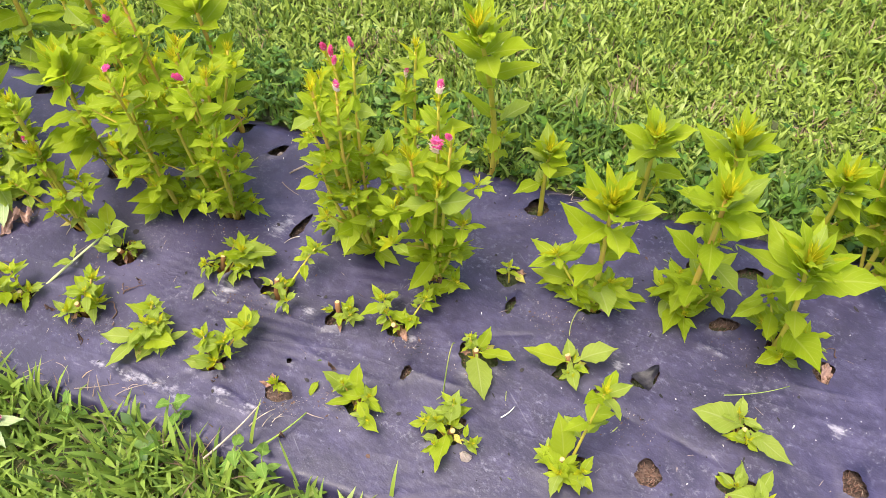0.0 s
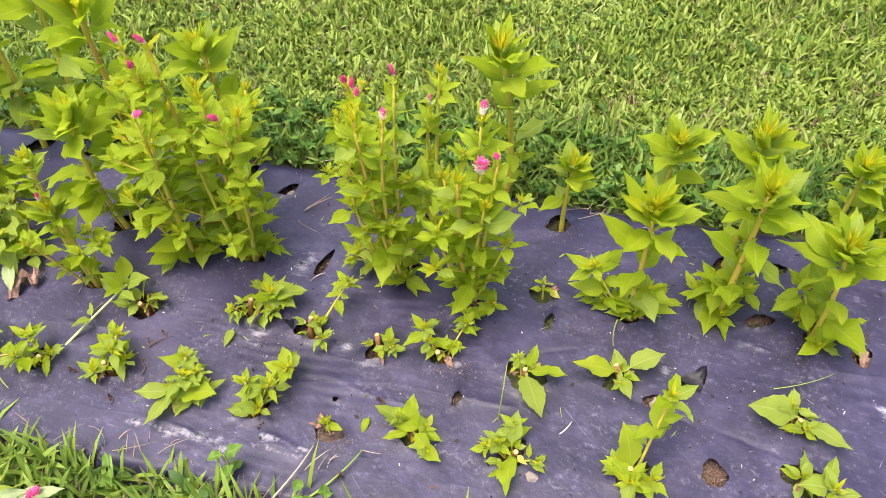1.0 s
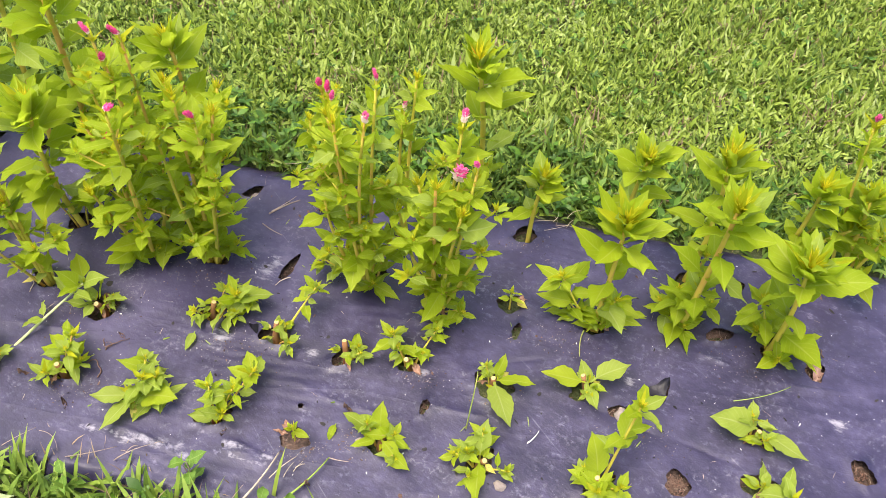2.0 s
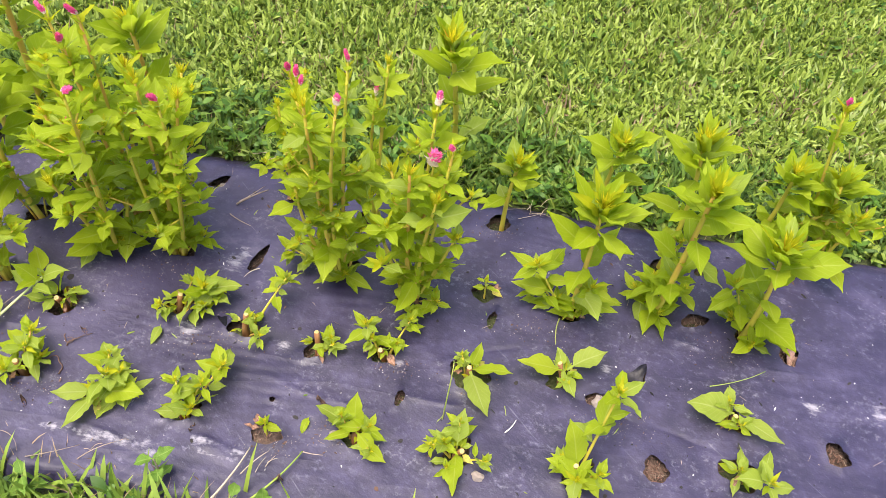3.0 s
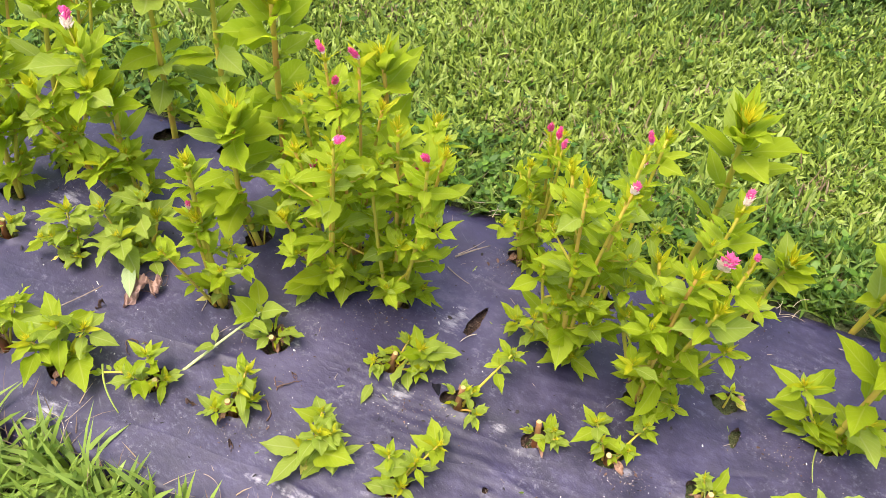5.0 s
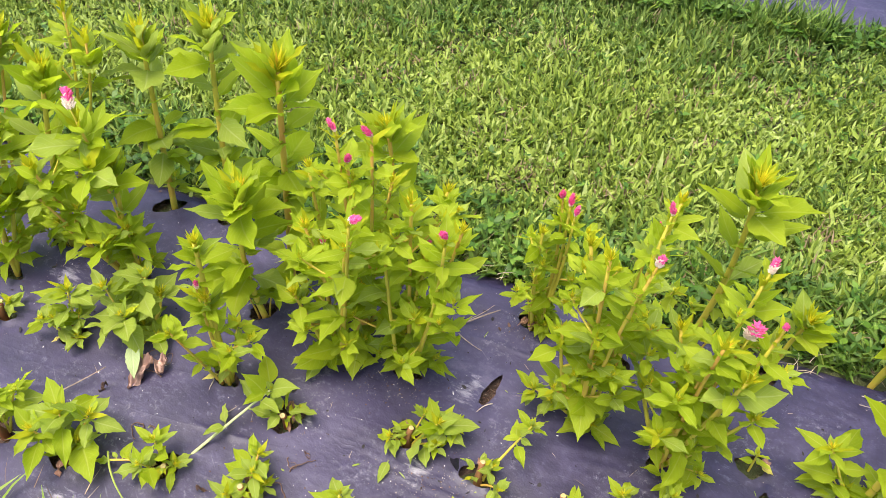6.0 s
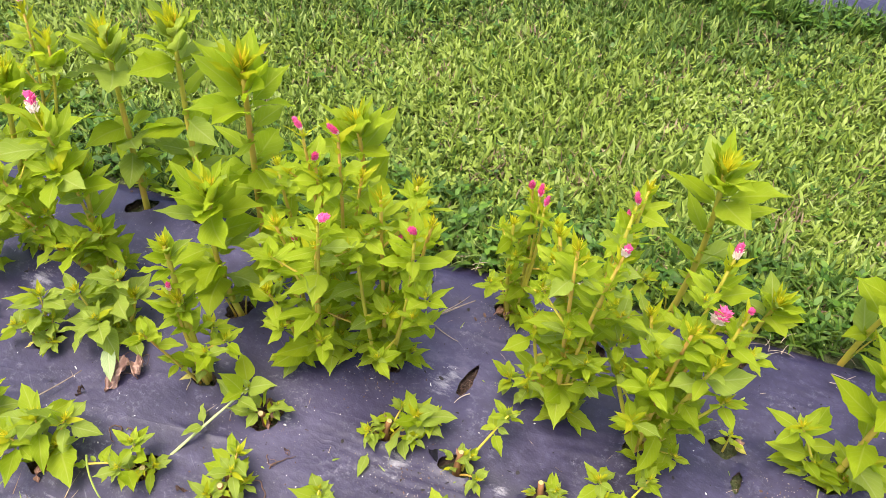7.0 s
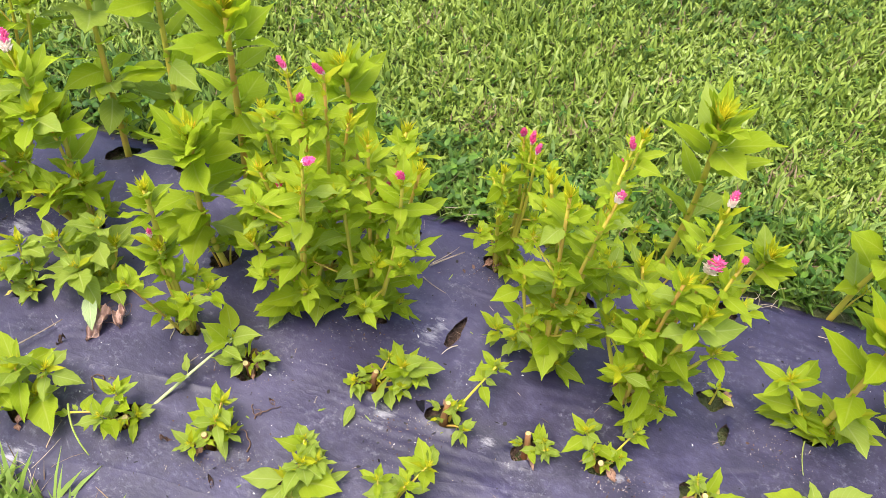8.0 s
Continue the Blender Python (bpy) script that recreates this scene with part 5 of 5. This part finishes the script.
def crumpled_leaf(x, y, z, turn, length, width, curl, label, seed):
    """A dead broad leaf: edges rolled up, blade wrinkled and torn at its rim."""
    r = random.Random(seed)
    ph = [r.uniform(0, 6.28) for _ in range(8)]
    nu, nv = 22, 14
    co, quads, uvs = [], [], []
    for i in range(nu + 1):
        s = i / nu
        half = width * 0.5 * (math.sin(math.pi * min(1, 0.06 + s * 0.93)) ** 0.7) * (1 + 0.16 * math.sin(11 * s + ph[0]) + 0.08 * math.sin(27 * s + ph[1]))
        for j in range(nv + 1):
            q = j / nv * 2 - 1
            a = q * curl * (1 + 0.3 * math.sin(5 * s + ph[2]))
            rad = half / max(0.3, abs(curl))
            px, pz = rad * math.sin(a), rad * (1 - math.cos(a))
            pz += 0.009 * math.sin(9 * s + 3 * q + ph[3]) * math.sin(4 * q + ph[4]) + 0.005 * math.sin(21 * s + ph[5]) * math.cos(7 * q + ph[6]) + 0.010 * math.sin(3 * s + ph[7])
            co.append((px, s * length, pz + 0.012))
            uvs.append((j / nv, s))
    for i in range(nu):
        for j in range(nv):
            k = i * (nv + 1) + j
            quads.append((k, k + 1, k + nv + 2, k + nv + 1))
    me = bpy.data.meshes.new("crumpled_leaf")
    me.from_pydata(co, [], quads)
    layer = me.uv_layers.new(name="uv")
    for loop in me.loops:
        layer.data[loop.index].uv = uvs[loop.vertex_index]
    me.polygons.foreach_set("use_smooth", [True] * len(quads))
    me.materials.append(DEAD_LEAF)
    ob = new("fallen_leaf", me)
    ob.matrix_world = pose(x, y, z, 0, 0, turn - 90)
    return tagged(ob, label, "leaf")


DEAD_LEAF = speckled("dead_leaf_brown", (0.11, 0.055, 0.043), (0.36, 0.225, 0.18), 45, 0.7, 0.006, 0.1)
crumpled_leaf(-1.010, 1.280, 0.004, 255, 0.080, 0.044, 1.0, "crumpled reddish brown dead leaf lying on the film", 2)
crumpled_leaf(-0.982, 1.288, 0.014, 275, 0.045, 0.034, 1.3, "curled brown dead leaf scrap beside green leaf", 5)
lying_leaf(-1.055, 1.292, 0.045, radians(300), -0.2, 0.088, "pale", "limp pale green leaf lying over dead leaf", 1.0, 0)
lying_leaf(-0.440, 1.152, 0.010, radians(255), -0.05, 0.052, "soft", "small fallen green leaf on the film", 1.0, 0)
crumpled_leaf(0.985, 1.185, -0.030, 285, 0.045, 0.032, 1.1, "shrivelled brown leaf in a film hole", 8)
lying_leaf(1.0, 1.50, 0.03, radians(60), 0.2, 0.06, "dry", "reddish dried leaf on the film edge", 1.0, 1)
lying_leaf(-0.085, 0.948, 0.006, radians(250), 0.1, 0.04, "fresh", "small green leaf lying beside the stub", 1.0, 4)


def straw(x0, y0, x1, y1, lift, thick, name, label, mat=STRAW, z=0.004):
    m = ((x0 + x1) / 2 + (y1 - y0) * 0.12, (y0 + y1) / 2 - (x1 - x0) * 0.12, z + 2 * lift)
    ob = part(name, tube(bent((x0, y0, z), m, (x1, y1, z + lift)), [thick * (1 - 0.5 * i / 8) for i in range(9)], 5), mat, None)
    return tagged(ob, label, name.replace("_", " "))


straw(-0.27, 0.735, -0.19, 0.87, 0.012, 0.0028, "straw", "bleached dry grass stalk lying at the bed edge")
straw(-0.180, 0.765, -0.087, 0.869, 0.008, 0.0026, "grass_runner", "green grass runner reaching over the film", GREEN_STEM)
straw(-0.087, 0.869, -0.046, 0.862, 0.004, 0.0013, "rootlet", "wiry brown tip of a grass runner on the film", TWIG, 0.010)
straw(-0.20, 0.82, -0.15, 0.86, 0.02, 0.0013, "straw", "short curved dry stalk on the film", z=0.006)
straw(0.32, 0.935, 0.345, 0.965, 0.0, 0.0016, "straw", "short white stalk chip on the film", CRUMB_WHITE)
straw(-0.35, 1.535, -0.275, 1.580, 0.012, 0.0026, "twig", "brown dry forked twig on the film", TWIG)
straw(-0.345, 1.545, -0.29, 1.60, 0.004, 0.0012, "twig", "thin dry forked twig on the film", TWIG)
straw(-0.36, 1.50, -0.30, 1.46, 0.004, 0.0016, "twig", "dark dry twig on the film", TWIG)
straw(-1.24, 1.10, -1.10, 1.24, 0.008, 0.0024, "twig", "dark dry branch lying on the film", TWIG)


def straw_tangle(x, y, count, reach, label, seed, mat=STRAW):
    """A loose tangle of bleached grass stalks, one thing of several bent stalks."""
    r = random.Random(seed)
    base = new("straw_tangle")
    base.matrix_world = Matrix.Translation((x, y, 0.003))
    tagged(base, label, "straw")
    for _ in range(count):
        a, t = r.uniform(0.3, 1.0) * reach, r.gauss(0.3, 0.8)
        p = Vector((r.gauss(0, reach * 0.35), r.gauss(0, reach * 0.22), r.uniform(0, 0.006)))
        d = Vector((math.cos(t) * a * 0.5, math.sin(t) * a * 0.5, 0))
        bow = Vector((-d.y, d.x, 0)) * r.gauss(0, 0.35) + Vector((0, 0, r.uniform(0, 0.010)))
        part("stalk", tube(bent(p - d, p + bow, p + d), [0.0009 - 0.00006 * i for i in range(9)], 5), mat, base)
    return base


straw_tangle(0.425, 1.565, 7, 0.08, "tangle of bleached straw at the lawn edge", 4)
straw_tangle(-0.27, 1.70, 6, 0.08, "tangle of bleached straw at the lawn edge", 5)
straw_tangle(-0.05, 1.66, 7, 0.07, "tangle of bleached straw at the lawn edge", 9)
straw_tangle(-0.70, 0.87, 3, 0.08, "dry wiry roots tangled at the bed edge", 6, TWIG)
straw_tangle(-0.17, 0.835, 3, 0.055, "dry grass tangle on the near film edge", 7)
straw_tangle(-0.49, 0.865, 4, 0.045, "dry wiry root loops on the film", 8, TWIG)
straw_tangle(-1.03, 0.90, 4, 0.09, "dry grass tangle on the near film edge", 10)
straw_tangle(0.58, 1.51, 3, 0.06, "tangle of bleached straw at the lawn edge", 12)
straw(-0.255, 1.33, -0.285, 1.30, 0.004, 0.0014, "straw", "short pale stalk beside a film hole")
straw(0.19, 0.96, 0.205, 1.04, 0.10, 0.0016, "trailing_weed", "thin green weed stem rising from stub", GREEN_STEM, 0.0)
straw(0.77, 1.06, 0.90, 1.10, 0.008, 0.0012, "trailing_weed", "curled green weed stem lying on the film", GREEN_STEM, 0.02)
straw(-0.99, 1.05, -0.90, 0.955, 0.005, 0.0024, "trailing_weed", "bare green stem lying on the film", GREEN_STEM, 0.02)
straw(0.455, 1.225, 0.44, 1.15, 0.004, 0.0016, "trailing_weed", "pale green stalk lying beside celosia", GREEN_STEM, 0.012)



def tendril(x, y, reach, turns, thick, label, seed, mat=LITTER):
    """A dry curled rootlet or leaf stalk lying on the film, coiling loosely as it goes."""
    r = random.Random(seed)
    heading, p, line = r.uniform(0, 6.28), Vector((0, 0, 0.004)), []
    for i in range(15):
        line.append(p.copy())
        heading += turns / 14 + r.gauss(0, 0.35)
        p += Vector((math.cos(heading), math.sin(heading), r.gauss(0, 0.18))) * (reach / 14)
        p.z = max(0.003, p.z)
    ob = part("rootlet", tube(line, [thick * (1 - 0.04 * i) for i in range(15)], 5), mat, None)
    ob.location = (x, y, 0)
    return tagged(ob, label, "rootlet")


def leaf_scrap(x, y, size, label, seed):
    """A shrivelled dark scrap of leaf, rolled up along its length."""
    ob = crumpled_leaf(x, y, -0.008, 137 * seed % 360, size, size * 0.5, 1.5, label, seed)
    ob.data.materials[0] = LITTER
    return ob


tendril(-0.952, 1.105, 0.090, 5.0, 0.0020, "curled dark dry rootlet lying on the film", 1)
tendril(-0.945, 1.130, 0.055, -3.0, 0.0016, "curled dark dry rootlet lying on the film", 2)
tendril(-0.620, 1.020, 0.085, 4.0, 0.0018, "curled grey dry rootlet beside a cut stub", 3)
tendril(-0.627, 1.090, 0.060, -2.5, 0.0017, "bent dry stalk lying on the film", 4)
tendril(-0.640, 1.120, 0.060, 5.0, 0.0012, "thin coiled dry rootlet on the film", 5)
tendril(-0.880, 1.290, 0.060, 1.0, 0.0018, "pale dry stalk bent on the film", 6, STRAW)
tendril(-0.975, 1.245, 0.055, 0.6, 0.0015, "dark dry stalk lying on the film", 7)
tendril(-1.000, 1.300, 0.070, 6.0, 0.0010, "wiry dry rootlet coiled on the film", 8)
tendril(-0.985, 1.290, 0.070, -5.0, 0.0010, "wiry dry rootlet coiled on the film", 9)
tendril(0.470, 0.930, 0.050, 0.8, 0.0014, "thin dry stalk lying on the film", 10)
tendril(1.010, 1.200, 0.045, 0.7, 0.0016, "dry twig end poking out of a film hole", 11)
leaf_scrap(-1.089, 1.184, 0.022, "shrivelled dark scrap lying on the film", 3)
leaf_scrap(-0.612, 1.138, 0.024, "shrivelled dark scrap lying on the film", 5)
leaf_scrap(-0.790, 1.015, 0.020, "shrivelled dark scrap lying on the film", 8)
# leaf scrap shape standing in for a burnt bit of film
leaf_scrap(-0.075, 0.988, 0.022, "shrivelled dark scrap lying on the film", 13)
leaf_scrap(-0.660, 0.940, 0.024, "shrivelled dark scrap lying on the film", 14)
leaf_scrap(-0.116, 0.809, 0.022, "shrivelled brown leaf scrap lying on the film", 17)
leaf_scrap(-0.320, 0.905, 0.018, "shrivelled dark scrap lying on the film", 11)
straw(-0.62, 0.835, -0.52, 0.86, 0.01, 0.0012, "root", "wiry dry root loop at bed edge", TWIG)
straw(-0.52, 0.835, -0.45, 0.865, 0.02, 0.0014, "root", "wiry dry root loop at bed edge", TWIG)


def chips(name, count, long, wide, mat, label, lift=0.0025):
    u, v = rng.uniform(-1.9, 1.7, count), rng.uniform(V_NEAR + 0.09, V_FAR - 0.06, count)
    x, y = to_xy(u, v)
    d, _ = hole_field(x, y)
    x, y = x[d > 1.25], y[d > 1.25]
    n = len(x)
    size = long * rng.lognormal(0, 0.5, n)
    ob = ribbons(name, x, y, film_relief(x, y) + lift, size, wide * rng.lognormal(0, 0.35, n), rng.uniform(0, math.tau, n), rng.uniform(-0.1, 0.25, n), rng.uniform(0, 0.6, n),
                 (0.6, 1.0, 0.8, 0.0), mat, rng.normal(0, 0.3, n))
    return tagged(ob, label, "litter", kind="stuff")


chips("pale_chips", 170, 0.0036, 0.0017, CRUMB_WHITE, "tiny pale chips scattered on the film")
chips("dry_clippings", 90, 0.009, 0.0008, STRAW, "dry grass clippings scattered on the film")
chips("dark_crumbs", 380, 0.004, 0.0026, CRUMB_DARK, "dark soil crumbs scattered on the film", 0.003)
chips("rootlets", 70, 0.022, 0.0011, TWIG, "thin dry rootlets scattered on the film", 0.003)
chips("leaf_scraps", 16, 0.010, 0.006, LITTER, "dry brown leaf scraps scattered on the film", 0.003)
chips("burnt_film_bits", 110, 0.009, 0.0070, CRUMB_DARK, "black burnt film scraps lying on the film", 0.003)


GRIT_SPOTS = ((-0.30, 1.13, 0.07), (-0.34, 1.12, 0.05), (0.085, 1.085, 0.03), (-0.035, 0.915, 0.028), (-1.30, 1.47, 0.08), (-0.15, 0.885, 0.03), (0.56, 0.97, 0.04),
             (-0.48, 1.33, 0.06), (-0.70, 1.18, 0.06), (0.40, 1.20, 0.05), (-0.68, 1.0, 0.05), (0.24, 1.05, 0.03), (0.85, 1.17, 0.06), (-0.2, 1.55, 0.05), (0.32, 1.5, 0.03))
PALE_SPOTS = ((-0.594, 1.208, 0.016), (-0.60, 1.20, 0.05), (-0.32, 1.36, 0.035), (-0.63, 1.10, 0.06), (-1.05, 0.92, 0.05), (-0.38, 1.15, 0.05), (1.03, 1.04, 0.05), (0.98, 1.02, 0.04),
              (0.09, 1.09, 0.04), (-0.56, 1.03, 0.05), (-0.95, 1.20, 0.09), (0.50, 1.06, 0.06), (-0.80, 1.25, 0.07))


def grit(name, count, mat, label, size, spots=GRIT_SPOTS):
    """Crumbs of dry soil thrown out round some of the holes: x, y, reach."""
    x = np.concatenate([rng.normal(sx, sr, count) for sx, sy, sr in spots])
    y = np.concatenate([rng.normal(sy, sr * 0.6, count) for sx, sy, sr in spots])
    keep = hole_field(x, y)[0] > 1.02
    x, y = x[keep], y[keep]
    n = len(x)
    ob = ribbons(name, x, y, film_relief(x, y) + 0.0022, size * rng.lognormal(0, 0.5, n), size * 0.8 * rng.lognormal(0, 0.4, n), rng.uniform(0, math.tau, n), rng.uniform(0.1, 0.6, n),
                 rng.uniform(0, 0.9, n), (0.6, 1.0, 0.8, 0.0), mat, rng.normal(0, 0.4, n))
    return tagged(ob, label, "soil grit", kind="stuff")


SOIL_CRUMB = speckled("dry_soil_crumb", (0.10, 0.075, 0.06), (0.34, 0.29, 0.26), 60, 0.9)
grit("soil_grit", 120, SOIL_CRUMB, "dry soil grit strewn round the holes", 0.0016)
grit("dark_grit", 22, LITTER, "brown leaf crumbs strewn round the holes", 0.0035)
grit("pale_grit", 9, CRUMB_WHITE, "white crumbs strewn in patches on the film", 0.0017, PALE_SPOTS)
chips("green_clippings", 60, 0.014, 0.003, GRASS, "small fresh grass clippings on the film")


def hole_debris(name, share, long, wide, mat, label):
    """Crumbled stalks and leaf bits that fill the planting holes."""
    px, py = [], []
    for k, (hx, hy, a, b, t) in enumerate(HOLES):
        if (hx, hy) == (0.612, 1.080):
            continue
        for _ in range(int(share * (1.4 if k >= len(HOLES) - 8 else 0.7))):
            w, q = rng.uniform(0, math.tau), math.sqrt(rng.uniform(0, 1)) * 0.95
            p0, p1 = a * q * math.cos(w), b * q * math.sin(w)
            px.append(hx + p0 * math.cos(t) - p1 * math.sin(t))
            py.append(hy + p0 * math.sin(t) + p1 * math.cos(t))
    n = len(px)
    d, which = hole_field(np.array(px), np.array(py))
    pz = soil_z(np.array(px), np.array(py), to_uv(np.array(px), np.array(py))[1], d, which) + 0.002 + 0.007 * rng.uniform(0, 1, n)
    ob = ribbons(name, np.array(px), np.array(py), pz, long * rng.lognormal(0, 0.4, n), wide * rng.lognormal(0, 0.4, n), rng.uniform(0, math.tau, n),
                 rng.uniform(-0.2, 0.5, n), rng.uniform(0, 0.8, n), (0.7, 1.0, 0.8, 0.0), mat, rng.normal(0, 0.5, n))
    return tagged(ob, label, "litter", kind="stuff")


hole_debris("hole_litter", 80, 0.0065, 0.0018, LITTER, "brown dried leaf bits filling the film holes")
hole_debris("hole_straw", 14, 0.013, 0.0009, TWIG, "short straw stalks lying in the film holes")


def weed_plant(x, y, h, size, label, pairs=3, seed=1):
    """A small upright broadleaf weed: a thin stem with opposite leaves."""
    r = random.Random(seed)
    base = new("weed_plant")
    base.matrix_world = Matrix.Translation((x, y, LAWN_Z))
    tagged(base, label, "weed")
    h -= LAWN_Z
    stem = part("stem", tube(bent((0, 0, 0), (0.004, 0.006, h * 0.5), (0, 0.012, h)), [0.0022 - 0.0001 * i for i in range(9)], 6), TWIG, base)
    for i in range(pairs):
        s = 0.45 + 0.55 * i / max(1, pairs - 1)
        for side_turn in (0, math.pi):
            leaf_at(stem, (0, 0.012 * s * s, h * s), 0.4 + i * 1.5 + side_turn + r.gauss(0, 0.2), r.uniform(-0.1, 0.35), size * r.uniform(0.8, 1.15), "weed", r, 1.2)
    return base


weed_plant(-0.351, 0.800, 0.075, 0.042, "small dark green weed standing at the bed edge", 3, 2)
weed_plant(-0.20, 0.745, 0.04, 0.045, "small broad-leaved weed in the edge grass", 2, 3)
weed_plant(-0.14, 0.735, 0.03, 0.045, "small broad-leaved weed in the edge grass", 2, 4)
weed_plant(-0.60, 0.775, 0.03, 0.045, "small broad-leaved weed in the edge grass", 2, 5)

def soil_clod(x, y, z, size, label, seed):
    """A pale crumbly lump of dry soil."""
    r = random.Random(seed)
    bm = bmesh.new()
    bmesh.ops.create_icosphere(bm, subdivisions=3, radius=1.0)
    off = Vector((r.uniform(0, 9), r.uniform(0, 9), r.uniform(0, 9)))
    for v in bm.verts:
        v.co *= 1 + 0.35 * noise.noise(v.co * 1.3 + off) + 0.18 * noise.noise(v.co * 4 + off)
        v.co.z *= 0.55
    me = bpy.data.meshes.new("soil_clod")
    bm.to_mesh(me)
    bm.free()
    me.materials.append(CLOD)
    ob = new("soil_clod", me)
    ob.matrix_world = pose(x, y, z, r.uniform(-10, 10), r.uniform(-10, 10), r.uniform(0, 360)) @ Matrix.Diagonal((size, size * 0.75, size, 1))
    return tagged(ob, label, "soil clod")


CLOD = speckled("pale_soil_clod", (0.11, 0.08, 0.07), (0.34, 0.28, 0.25), 120, 0.95, 0.004)
soil_clod(-0.400, 1.606, -0.012, 0.016, "pale grey soil clod lying in a film hole", 1)
soil_clod(0.530, 1.020, -0.010, 0.020, "pale pinkish soil clod filling a film hole", 2)
soil_clod(-0.028, 0.908, 0.004, 0.014, "pale soil clod beside a cut stub", 3)
soil_clod(-0.012, 0.922, 0.003, 0.010, "small pale soil clod beside a cut stub", 4)
soil_clod(0.262, 0.838, 0.004, 0.013, "pale rounded soil clod on the film", 5)

# a cut celosia top thrown on the grass
cutting = new("celosia_cutting")
cutting.matrix_world = Matrix.Translation((-0.91, 0.672, 0.035))
tagged(cutting, "cut celosia stem with pink flower lying on the grass", "plant cutting")
cut_r = random.Random(8)
cut_line = bent((0, 0, 0), (0.08, 0.03, 0.02), (0.17, 0.035, 0.0))
cut_stem = part("stem", tube(cut_line, [0.0035 - 0.0002 * i for i in range(9)], 7), STEM, cutting)
for i in range(11):
    leaf_at(cut_stem, cut_line[min(8, 1 + i * 7 // 10)], cut_r.choice((0.0, 0.0, math.pi)) + cut_r.uniform(-0.6, 0.9), cut_r.uniform(-0.05, 0.35), cut_r.uniform(0.06, 0.10), cut_r.choice(("pale", "soft", "soft")), cut_r, 0.62)
cut_flower = new("flower_spike", SPIKES[0])
cut_flower.parent = cut_stem
cut_flower.matrix_basis = Matrix.Translation(cut_line[-1]) @ pose(0, 0, 0, 0, 60, 40) @ Matrix.Diagonal((0.032, 0.032, 0.040, 1))

# two long single grass blades that lean over the film
for blade_x, blade_y, blade_h, blade_turn in ((-0.19, 0.775, 0.15, 1.2), (-0.70, 0.80, 0.13, 1.3), (-0.69, 0.79, 0.12, 1.9), (0.13, 0.72, 0.12, 1.4)):
    one = np.array([1.0])
    blade = ribbons("long_grass", one * blade_x, one * blade_y, one * LAWN_Z, one * blade_h, one * 0.009, one * blade_turn, one * 1.25, one * 0.5, (0.8, 1.0, 0.9, 0.6, 0.0), GRASS)
    tagged(blade, "long single green grass blade at the bed edge", "grass blade", "long grass blades")
